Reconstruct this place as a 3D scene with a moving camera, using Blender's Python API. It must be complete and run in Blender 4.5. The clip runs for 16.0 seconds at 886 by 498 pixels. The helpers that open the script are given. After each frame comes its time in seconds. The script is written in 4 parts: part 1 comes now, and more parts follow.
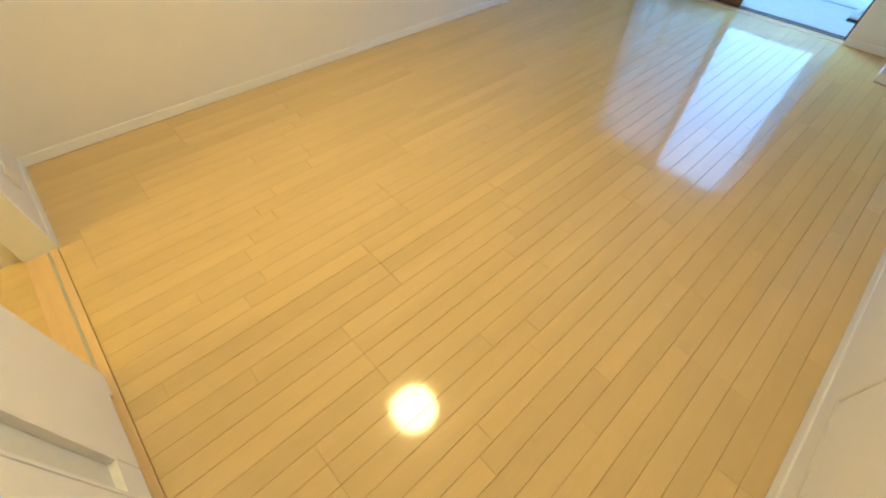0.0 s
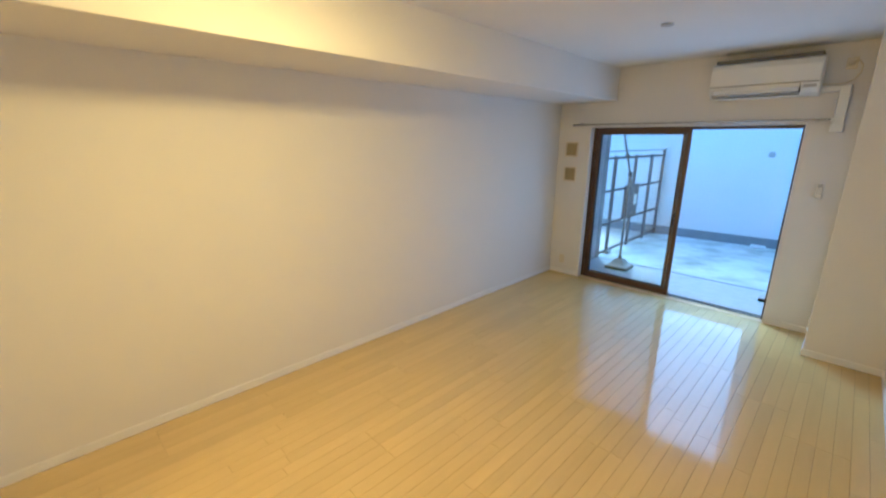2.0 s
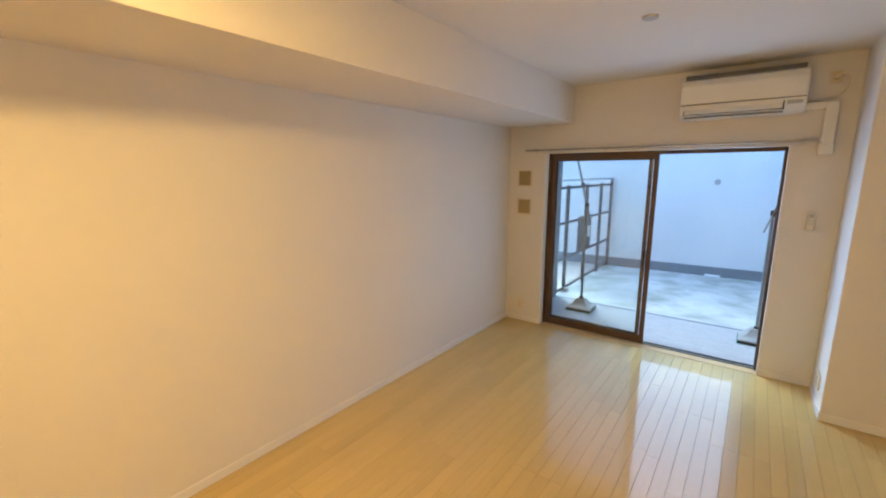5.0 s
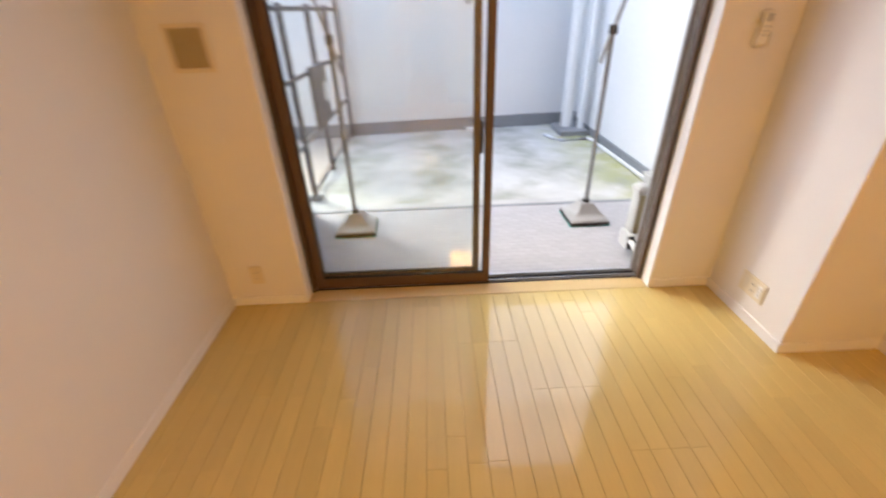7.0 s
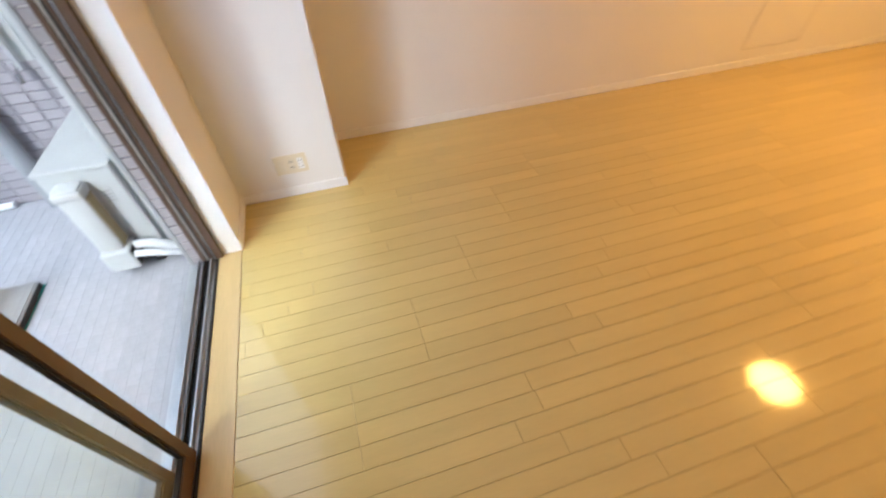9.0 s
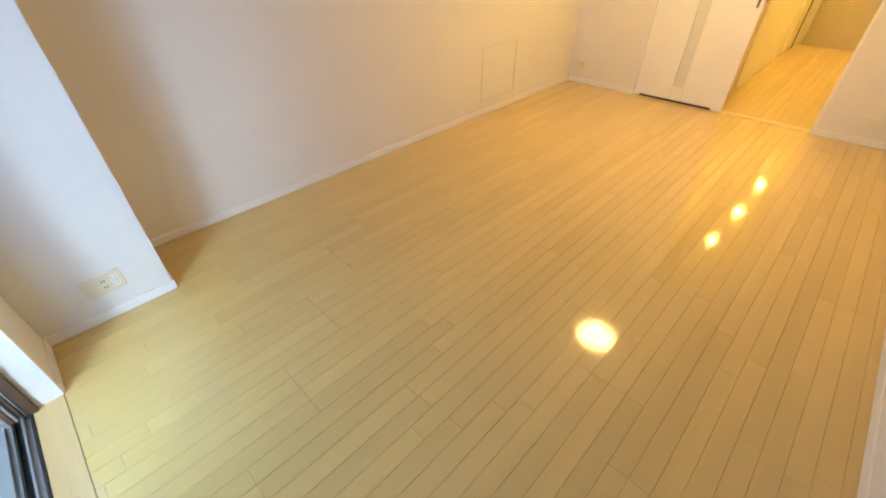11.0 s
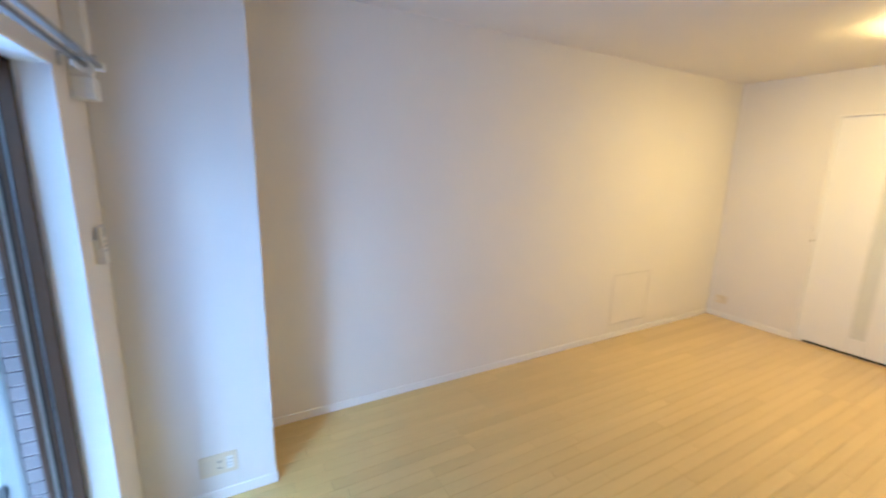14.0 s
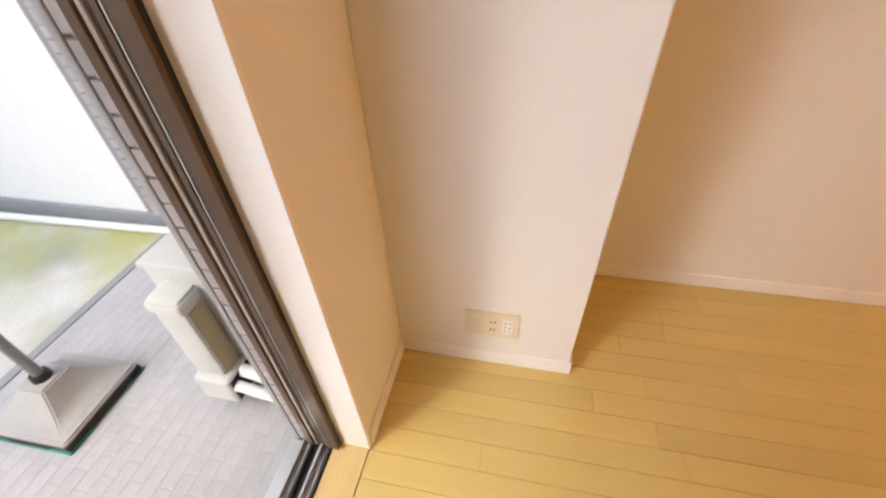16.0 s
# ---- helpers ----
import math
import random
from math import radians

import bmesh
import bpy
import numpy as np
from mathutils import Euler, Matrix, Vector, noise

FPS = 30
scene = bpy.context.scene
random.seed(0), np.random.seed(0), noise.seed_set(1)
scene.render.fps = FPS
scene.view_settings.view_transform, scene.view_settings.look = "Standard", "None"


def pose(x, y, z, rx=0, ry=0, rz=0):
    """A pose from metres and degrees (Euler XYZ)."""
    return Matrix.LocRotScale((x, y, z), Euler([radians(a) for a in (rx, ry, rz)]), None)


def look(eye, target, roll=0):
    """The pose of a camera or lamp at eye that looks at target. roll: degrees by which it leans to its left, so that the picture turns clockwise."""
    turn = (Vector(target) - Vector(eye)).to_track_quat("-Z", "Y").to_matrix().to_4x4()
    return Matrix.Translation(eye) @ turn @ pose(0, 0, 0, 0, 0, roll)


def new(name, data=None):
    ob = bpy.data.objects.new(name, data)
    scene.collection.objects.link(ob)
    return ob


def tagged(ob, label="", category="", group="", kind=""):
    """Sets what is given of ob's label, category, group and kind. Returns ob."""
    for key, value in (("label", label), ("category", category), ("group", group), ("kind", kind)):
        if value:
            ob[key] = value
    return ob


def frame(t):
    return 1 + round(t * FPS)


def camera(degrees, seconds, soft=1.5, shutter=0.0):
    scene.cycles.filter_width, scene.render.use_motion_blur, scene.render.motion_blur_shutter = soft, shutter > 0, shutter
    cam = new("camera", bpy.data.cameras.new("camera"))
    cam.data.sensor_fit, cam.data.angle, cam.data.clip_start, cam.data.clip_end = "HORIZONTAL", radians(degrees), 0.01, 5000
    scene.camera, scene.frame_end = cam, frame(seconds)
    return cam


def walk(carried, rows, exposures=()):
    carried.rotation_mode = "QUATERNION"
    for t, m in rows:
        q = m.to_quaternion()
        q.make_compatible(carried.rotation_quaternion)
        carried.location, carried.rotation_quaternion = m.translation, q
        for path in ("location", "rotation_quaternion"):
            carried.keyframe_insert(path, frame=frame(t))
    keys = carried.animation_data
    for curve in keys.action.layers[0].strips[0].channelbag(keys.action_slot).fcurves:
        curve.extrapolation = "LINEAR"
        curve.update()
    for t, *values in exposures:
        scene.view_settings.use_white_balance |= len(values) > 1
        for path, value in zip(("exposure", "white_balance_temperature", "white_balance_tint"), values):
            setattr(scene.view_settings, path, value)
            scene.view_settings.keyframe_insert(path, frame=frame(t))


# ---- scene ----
cam = camera(94.6, 16.0, soft=2.0, shutter=0.35)
PATH = [
    (0, (2.68, 0.419, 1.419), (1.768, 1.329, -0.111), 2.9),
    (0.5, (2.665, 0.411, 1.428), (1.702, 1.419, -0.006), 3.2),
    (1, (2.642, 0.388, 1.492), (1.542, 1.578, 0.319), 3.3),
    (1.5, (2.77, 0.426, 1.609), (1.485, 1.722, 0.792), 1.2),
    (2, (2.801, 0.428, 1.737), (1.435, 1.795, 1.222), 0.4),
    (2.5, (2.818, 0.399, 1.751), (1.425, 1.813, 1.504), 0.8),
    (3, (2.823, 0.375, 1.77), (1.435, 1.814, 1.724), 1.0),
    (3.5, (2.817, 0.356, 1.765), (1.462, 1.827, 1.747), 1.1),
    (4, (2.731, 0.506, 1.74), (1.442, 2.027, 1.584), 1.1),
    (6.3, (1.418, 2.563, 1.565), (0.688, 4.301, 0.896), -3.3),
    (6.5, (1.326, 2.837, 1.528), (0.767, 4.598, 0.764), -3.4),
    (7, (1.179, 3.423, 1.435), (1.206, 5.149, 0.425), -2.0),
    (7.5, (1.109, 3.911, 1.367), (1.877, 5.225, 0.07), -3.1),
    (8, (1.069, 4.349, 1.367), (2.138, 5.162, -0.115), -8.8),
    (8.5, (0.949, 4.609, 1.375), (2.226, 4.749, -0.158), -3.3),
    (9, (0.816, 4.781, 1.411), (2.137, 4.407, -0.044), -2.0),
    (9.5, (0.659, 4.887, 1.516), (1.795, 4.107, 0.067), -1.3),
    (9.7, (0.609, 4.902, 1.511), (1.723, 4.014, 0.106), -0.3),
    (11.8, (0.562, 4.93, 1.503), (1.699, 3.618, 0.511), 1.3),
    (12, (0.548, 4.954, 1.509), (1.734, 3.581, 0.667), 1.1),
    (12.5, (0.525, 4.978, 1.597), (1.787, 3.517, 1.075), 0.6),
    (13, (0.552, 4.993, 1.631), (1.864, 3.518, 1.312), 0.7),
    (13.5, (0.559, 4.942, 1.67), (2.027, 3.615, 1.376), 1.0),
    (14, (0.735, 4.941, 1.637), (2.448, 3.992, 1.23), 1.4),
    (14.5, (1.084, 4.905, 1.577), (2.987, 4.563, 1.066), -0.7),
    (15, (1.442, 4.941, 1.453), (3.302, 4.999, 0.72), -0.9),
    (15.3, (1.661, 4.964, 1.348), (3.406, 5.076, 0.376), -1.5),
    (15.5, (1.765, 4.974, 1.288), (3.433, 5.107, 0.194), -1.7),
    (16, (1.953, 4.989, 1.188), (3.419, 5.333, -0.128), -2.7),
]
EXPOSURES = [
    (0.0, 2.46, 3850, 0), (1.0, 2.44, 3850, 0), (2.0, 2.38, 3950, 3), (3.5, 2.32, 4050, 5), (4.2, 2.32, 4200, 6),
    (6.0, 2.58, 5900, 17), (7.0, 2.62, 6600, 24), (8.5, 2.62, 6000, 21), (9.0, 2.6, 5700, 17), (9.7, 2.58, 5700, 15),
    (11.6, 2.62, 4300, 6), (12.1, 2.58, 4050, 6), (12.6, 2.62, 3700, 6), (13.5, 2.62, 3700, 6), (14.2, 2.6, 4200, 8),
    (14.6, 2.57, 4900, 10), (15.0, 2.4, 5900, 16), (15.5, 2.42, 6300, 19), (16.0, 2.52, 6900, 25),
]
walk(cam, [(t, look(eye, target, roll)) for t, eye, target, roll in PATH], EXPOSURES)
SKY, SUN, DAY = 0.145, 0.11, 1.4          # daylight: sky, sun, and watts a square metre in the window's opening
LAMP_COLOR, LAMP = (1.0, 0.51, 0.088), 21.0
DOWN_COLOR, DOWN = (1.0, 0.50, 0.04), 140.0

# ---- sizes of the room ----
XE, YN, ZC = 3.225, 5.335, 2.53          # east wall, window wall, ceiling
COLX, COLY = 2.745, 4.783                # column in the north-east corner
BEAMX, BEAMZ = 0.70, 2.18               # boxed beam along the west wall
WX0, WX1, WZ = 0.413, 2.407, 1.905       # window opening
OX0, OX1, OZ = 0.700, 2.402, 2.150       # opening to the corridor, with the pocket of its door
PX = 1.58                                # start of the pocket's back
GZ = -0.08                               # yard ground
YF0, YF1, YO = 5.435, 5.555, 5.572       # window frame, outer face of the wall
TX0, TX1 = 0.06, 3.30                    # tiled cheek walls of the terrace
TY0, TY1 = 6.76, 6.83


# ---- world and sun: an overcast sky over a narrow yard ----
world = bpy.data.worlds.new("sky")
scene.world = world
world.use_nodes = True
wn = world.node_tree
sky = wn.nodes.new("ShaderNodeTexSky")
sky.sky_type = "NISHITA"
sky.sun_disc = False
sky.sun_elevation, sky.sun_rotation = radians(46), radians(-46)
sky.air_density, sky.dust_density, sky.ozone_density = 0.8, 5.0, 0.3
wn.nodes["Background"].inputs["Strength"].default_value = SKY
cloud = wn.nodes.new("ShaderNodeVectorMath")      # a cool, slightly green grey cloud cover
cloud.operation = "MULTIPLY"
cloud.inputs[1].default_value = (0.81, 0.985, 1.0)
wn.links.new(sky.outputs[0], cloud.inputs[0])
wn.links.new(cloud.outputs[0], wn.nodes["Background"].inputs["Color"])
sun = new("sun", bpy.data.lights.new("sun", "SUN"))
sun.data.energy, sun.data.angle, sun.data.color = SUN, radians(24), (0.84, 0.965, 1.0)
sun.matrix_world = look((-10.0, 16.6, 17.25), (2.0, 5.0, 0.0))

# the light of the bright yard and sky in the window's opening: the half behind two panes, and the open half
for x0, x1, y, share in ((WX0 + 0.07, 1.40, YF0 - 0.016, 0.13), (1.49, WX1 - 0.16, YF0 - 0.016, 1.0)):
    w, h = x1 - x0, WZ - 0.22
    opening = new("window_daylight", bpy.data.lights.new("window_daylight", "AREA"))
    opening.data.shape, opening.data.size, opening.data.size_y = "RECTANGLE", w, h
    opening.data.energy, opening.data.color, opening.data.spread = DAY * share * w * h, (0.775, 0.93, 1.10), radians(170)
    opening.matrix_world = look(((x0 + x1) / 2, y, 0.16 + h / 2), ((x0 + x1) / 2, 0.0, 0.16 + h / 2))


# ---- materials ----
def material(name, base, rough=0.5, metal=0.0, vary=0.06, scale=6.0, bump=0.0, bump_scale=80.0,
             fine=0.03, fine_scale=90.0, coat=0.0, stretch=(1, 1, 1), piece=0.0, spec=0.5):
    """Painted, plastic, stone and metal surfaces: colour that wanders at two scales, and a fine relief."""
    m = bpy.data.materials.new(name)
    m.use_nodes = True
    n, l = m.node_tree.nodes, m.node_tree.links
    b = n["Principled BSDF"]
    b.inputs["Roughness"].default_value = rough
    b.inputs["Metallic"].default_value = metal
    b.inputs["Specular IOR Level"].default_value = spec
    b.inputs["Coat Weight"].default_value = coat
    co = n.new("ShaderNodeTexCoord")
    mp = n.new("ShaderNodeMapping")
    mp.inputs["Scale"].default_value = stretch
    l.new(co.outputs["Object"], mp.inputs["Vector"])
    value = None
    for amount, size in ((vary, scale), (fine, fine_scale)):
        t = n.new("ShaderNodeTexNoise")
        t.inputs["Scale"].default_value, t.inputs["Detail"].default_value = size, 5
        l.new(mp.outputs[0], t.inputs["Vector"])
        r = n.new("ShaderNodeMapRange")
        r.inputs["From Min"].default_value, r.inputs["From Max"].default_value = 0.25, 0.75
        r.inputs["To Min"].default_value, r.inputs["To Max"].default_value = 1 - amount, 1 + amount
        l.new(t.outputs["Fac"], r.inputs["Value"])
        if value is None:
            value = r.outputs[0]
        else:
            k = n.new("ShaderNodeMath")
            k.operation = "MULTIPLY"
            l.new(value, k.inputs[0]), l.new(r.outputs[0], k.inputs[1])
            value = k.outputs[0]
    if piece:
        o = n.new("ShaderNodeObjectInfo")
        g = n.new("ShaderNodeNewGeometry")
        add = n.new("ShaderNodeMath")
        add.operation = "ADD"
        l.new(o.outputs["Random"], add.inputs[0]), l.new(g.outputs["Random Per Island"], add.inputs[1])
        fr = n.new("ShaderNodeMath")
        fr.operation = "FRACT"
        l.new(add.outputs[0], fr.inputs[0])
        r = n.new("ShaderNodeMapRange")
        r.inputs["To Min"].default_value, r.inputs["To Max"].default_value = 1 - piece, 1 + piece
        l.new(fr.outputs[0], r.inputs["Value"])
        k = n.new("ShaderNodeMath")
        k.operation = "MULTIPLY"
        l.new(value, k.inputs[0]), l.new(r.outputs[0], k.inputs[1])
        value = k.outputs[0]
    mix = n.new("ShaderNodeVectorMath")
    mix.operation = "SCALE"
    mix.inputs[0].default_value = base
    l.new(value, mix.inputs["Scale"])
    l.new(mix.outputs[0], b.inputs["Base Color"])
    if bump:
        t = n.new("ShaderNodeTexNoise")
        t.inputs["Scale"].default_value, t.inputs["Detail"].default_value = bump_scale, 4
        l.new(mp.outputs[0], t.inputs["Vector"])
        bp = n.new("ShaderNodeBump")
        bp.inputs["Strength"].default_value, bp.inputs["Distance"].default_value = bump, 0.002
        l.new(t.outputs["Fac"], bp.inputs["Height"])
        l.new(bp.outputs[0], b.inputs["Normal"])
    return m


def two_tone(name, a, c, scale, lo, hi, rough=0.9, detail=8, bump=0.3, bump_scale=60):
    """A ground or wood surface that passes from one colour to another in patches."""
    m = material(name, a, rough, vary=0.1, scale=scale * 3, fine=0.12, bump=bump, bump_scale=bump_scale)
    n, l = m.node_tree.nodes, m.node_tree.links
    b = n["Principled BSDF"]
    old = b.inputs["Base Color"].links[0].from_socket
    t = n.new("ShaderNodeTexNoise")
    t.inputs["Scale"].default_value, t.inputs["Detail"].default_value = scale, detail
    co = n.new("ShaderNodeTexCoord")
    l.new(co.outputs["Object"], t.inputs["Vector"])
    r = n.new("ShaderNodeMapRange")
    r.inputs["From Min"].default_value, r.inputs["From Max"].default_value = lo, hi
    l.new(t.outputs["Fac"], r.inputs["Value"])
    x = n.new("ShaderNodeMix")
    x.data_type = "RGBA"
    x.inputs["B"].default_value = (*c, 1)
    l.new(r.outputs[0], x.inputs["Factor"]), l.new(old, x.inputs["A"])
    l.new(x.outputs["Result"], b.inputs["Base Color"])
    return m


def plank_wood(name, base, rough):
    """Varnished pale maple: long grain, soft bands, every strip a shade of its own."""
    m = material(name, base, rough, vary=0.05, scale=1.6, fine=0.03, fine_scale=26, stretch=(9, 0.7, 1), piece=0.05, bump=0.04, bump_scale=30, coat=0.85, spec=0.08)
    n, l = m.node_tree.nodes, m.node_tree.links
    b = n["Principled BSDF"]
    mp = n["Mapping"]
    o = n.new("ShaderNodeObjectInfo")
    mul = n.new("ShaderNodeVectorMath")
    mul.operation = "SCALE"
    mul.inputs[0].default_value = (37.0, 61.0, 13.0)
    l.new(o.outputs["Random"], mul.inputs["Scale"])
    l.new(mul.outputs[0], mp.inputs["Location"])
    t = n.new("ShaderNodeTexNoise")
    t.inputs["Scale"].default_value, t.inputs["Detail"].default_value = 3.0, 6
    co = n.new("ShaderNodeNewGeometry")
    l.new(co.outputs["Position"], t.inputs["Vector"])
    r = n.new("ShaderNodeMapRange")
    r.inputs["To Min"].default_value, r.inputs["To Max"].default_value = rough - 0.05, rough + 0.07
    l.new(t.outputs["Fac"], r.inputs["Value"])
    l.new(r.outputs[0], b.inputs["Roughness"])
    b.inputs["Coat Roughness"].default_value = 0.075
    b.inputs["Coat IOR"].default_value = 1.53
    return m


def glow(name, color, strength):
    m = bpy.data.materials.new(name)
    m.use_nodes = True
    b = m.node_tree.nodes["Principled BSDF"]
    b.inputs["Base Color"].default_value = (0.8, 0.8, 0.78, 1)
    b.inputs["Emission Color"].default_value = (*color, 1)
    b.inputs["Emission Strength"].default_value = strength
    return m


def glass(name, rough=0.0, tint=(1, 1, 1), ior=1.45):
    m = bpy.data.materials.new(name)
    m.use_nodes = True
    b = m.node_tree.nodes["Principled BSDF"]
    b.inputs["Base Color"].default_value = (*tint, 1)
    b.inputs["Transmission Weight"].default_value = 1
    b.inputs["Roughness"].default_value = rough
    b.inputs["IOR"].default_value = ior
    return m


PAPER = material("wallpaper", (0.755, 0.735, 0.705), 0.85, vary=0.012, scale=2.2, fine=0.02, fine_scale=260, bump=0.16, bump_scale=420)
CEILP = material("ceiling_paper", (0.77, 0.75, 0.72), 0.9, vary=0.012, scale=1.8, fine=0.02, fine_scale=260, bump=0.16, bump_scale=420)
TRIM = material("white_trim", (0.81, 0.80, 0.785), 0.6, vary=0.015, fine=0.01, bump=0.03)
DOORW = material("white_door_film", (0.82, 0.815, 0.80), 0.35, vary=0.012, scale=2, fine=0.012, bump=0.03, bump_scale=200)
CREAM = material("cream_door_film", (0.78, 0.73, 0.62), 0.4, vary=0.03, scale=3, fine=0.02, bump=0.03)
STEELD = material("beige_steel_door", (0.50, 0.46, 0.37), 0.45, vary=0.03, scale=3, fine=0.02, bump=0.04, bump_scale=160)
MAPLE = plank_wood("maple_strip", (0.60, 0.46, 0.168), 0.36)
SILLW = material("maple_sill", (0.63, 0.47, 0.22), 0.3, vary=0.08, scale=2, fine=0.06, fine_scale=30, stretch=(0.6, 9, 1), bump=0.05)
GAP = material("floor_groove", (0.26, 0.16, 0.055), 0.8, vary=0.1)
BRONZE = material("bronze_aluminium", (0.11, 0.066, 0.038), 0.42, 0.15, vary=0.06, fine=0.04, bump=0.03)
DARKAL = material("dark_rail", (0.035, 0.032, 0.030), 0.4, 0.4, vary=0.1)
ALU = material("aluminium", (0.55, 0.56, 0.57), 0.35, 0.85, vary=0.08, fine=0.05, bump=0.04)
RUBBER = material("black_rubber", (0.02, 0.02, 0.02), 0.7, vary=0.1)
PANE = glass("window_glass", 0.0, (0.93, 0.97, 0.96))
FROST = material("frosted_strip", (0.66, 0.67, 0.64), 0.35, vary=0.03, fine=0.03, bump=0.06)
IVORY = material("pale_ivory", (0.74, 0.71, 0.63), 0.4, vary=0.03, fine=0.02, bump=0.02)
HRIM = material("hatch_rim_grey", (0.68, 0.66, 0.63), 0.5, vary=0.03)
PLATE = material("ivory_plate", (0.70, 0.63, 0.47), 0.4, vary=0.04, fine=0.02, bump=0.02)
PLATED = material("ivory_insert", (0.69, 0.63, 0.49), 0.45, vary=0.04, fine=0.02)
WPLAS = material("white_plastic", (0.78, 0.78, 0.755), 0.35, vary=0.02, fine=0.015, bump=0.02)
UNITW = material("unit_enamel", (0.56, 0.57, 0.56), 0.4, vary=0.03, fine=0.02, bump=0.02)
GRILLE = material("olive_grille", (0.40, 0.33, 0.18), 0.6, vary=0.05, fine=0.05)
# near-black that stands for the shade in slots, gaps and hollows
SLOT = material("dark_slot", (0.03, 0.028, 0.026), 0.6, vary=0.1)
GREYP = material("grey_plastic", (0.42, 0.42, 0.41), 0.45, vary=0.05, fine=0.03, bump=0.03)
LCD = material("blue_display", (0.03, 0.05, 0.11), 0.15, vary=0.05)
CHROME = material("chrome", (0.62, 0.62, 0.62), 0.15, 1.0, vary=0.03)
BRASSD = material("dull_nickel", (0.40, 0.36, 0.30), 0.3, 0.9, vary=0.05)
DIFFUSE = glow("lamp_diffuser", LAMP_COLOR, LAMP)
DOWNG = glow("downlight_bulb", DOWN_COLOR, DOWN)
OUTW = material("white_render", (0.80, 0.81, 0.81), 0.9, vary=0.035, scale=0.9, fine=0.03, fine_scale=40, bump=0.25, bump_scale=110)
KERB = material("grey_base_paint", (0.27, 0.285, 0.30), 0.8, vary=0.12, scale=3, fine=0.08, bump=0.2)
CONC = two_tone("mossy_concrete", (0.58, 0.58, 0.56), (0.33, 0.34, 0.29), 1.9, 0.43, 0.66, detail=12)
n, l = CONC.node_tree.nodes, CONC.node_tree.links      # moss grows in from the damp east edge
geo, sep, edge, noi, mul, mx = (n.new("ShaderNode" + k) for k in ("NewGeometry", "SeparateXYZ", "MapRange", "TexNoise", "Math", "Mix"))
edge.inputs["From Min"].default_value, edge.inputs["From Max"].default_value = 2.5, 3.25
noi.inputs["Scale"].default_value, noi.inputs["Detail"].default_value = 3.0, 9
mul.operation, mul.use_clamp, mx.data_type = "MULTIPLY", True, "RGBA"
mx.inputs["B"].default_value = (0.40, 0.41, 0.17, 1)
grow = n.new("ShaderNodeMapRange")
grow.inputs["From Min"].default_value, grow.inputs["From Max"].default_value = 0.34, 0.60
shader = n["Principled BSDF"]
old = shader.inputs["Base Color"].links[0].from_socket
l.new(geo.outputs["Position"], sep.inputs[0]), l.new(sep.outputs["X"], edge.inputs["Value"]), l.new(geo.outputs["Position"], noi.inputs["Vector"])
l.new(noi.outputs["Fac"], grow.inputs["Value"]), l.new(edge.outputs[0], mul.inputs[0]), l.new(grow.outputs[0], mul.inputs[1])
l.new(mul.outputs[0], mx.inputs["Factor"]), l.new(old, mx.inputs["A"]), l.new(mx.outputs["Result"], shader.inputs["Base Color"])
EDGING = material("pale_cement", (0.50, 0.50, 0.49), 0.9, vary=0.16, scale=2.5, fine=0.08, bump=0.2)
EARTH = two_tone("pale_ground", (0.50, 0.44, 0.38), (0.42, 0.36, 0.30), 1.2, 0.35, 0.7)
MORTAR = material("grey_mortar", (0.27, 0.26, 0.275), 0.9, vary=0.1, bump=0.2)
PAVE = material("mauve_paving", (0.42, 0.415, 0.435), 0.6, vary=0.08, scale=4, fine=0.07, bump=0.12, bump_scale=70, piece=0.045)
PAVEJ = material("paving_joint", (0.43, 0.425, 0.445), 0.9, vary=0.1, bump=0.2)
TILE = material("mauve_wall_tile", (0.41, 0.375, 0.39), 0.4, vary=0.05, scale=5, fine=0.05, bump=0.1, piece=0.07)
POLEM = material("pole_steel", (0.30, 0.30, 0.295), 0.45, 0.6, vary=0.08, fine=0.05, bump=0.03)
STEEL = material("grey_post_paint", (0.13, 0.125, 0.13), 0.5, 0.3, vary=0.08, bump=0.05)
GREYST = material("stand_grey", (0.37, 0.37, 0.365), 0.6, vary=0.06, fine=0.05, bump=0.08)
TEAL = material("teal_sheet", (0.03, 0.30, 0.25), 0.6, vary=0.1)
PIPEG = material("grey_vinyl_pipe", (0.36, 0.37, 0.38), 0.45, vary=0.06, bump=0.03)


# ---- building helpers ----
def box(bm, x0, x1, y0, y1, z0, z1, bevel=0.0, segments=2):
    vs = [bm.verts.new(p) for p in ((x0, y0, z0), (x1, y0, z0), (x1, y1, z0), (x0, y1, z0),
                                    (x0, y0, z1), (x1, y0, z1), (x1, y1, z1), (x0, y1, z1))]
    fs = [bm.faces.new([vs[i] for i in q]) for q in
          ((3, 2, 1, 0), (4, 5, 6, 7), (0, 1, 5, 4), (1, 2, 6, 5), (2, 3, 7, 6), (3, 0, 4, 7))]
    if bevel:
        es = list({e for f in fs for e in f.edges})
        bmesh.ops.bevel(bm, geom=es, offset=bevel, segments=segments, affect="EDGES", profile=0.5)
    return vs


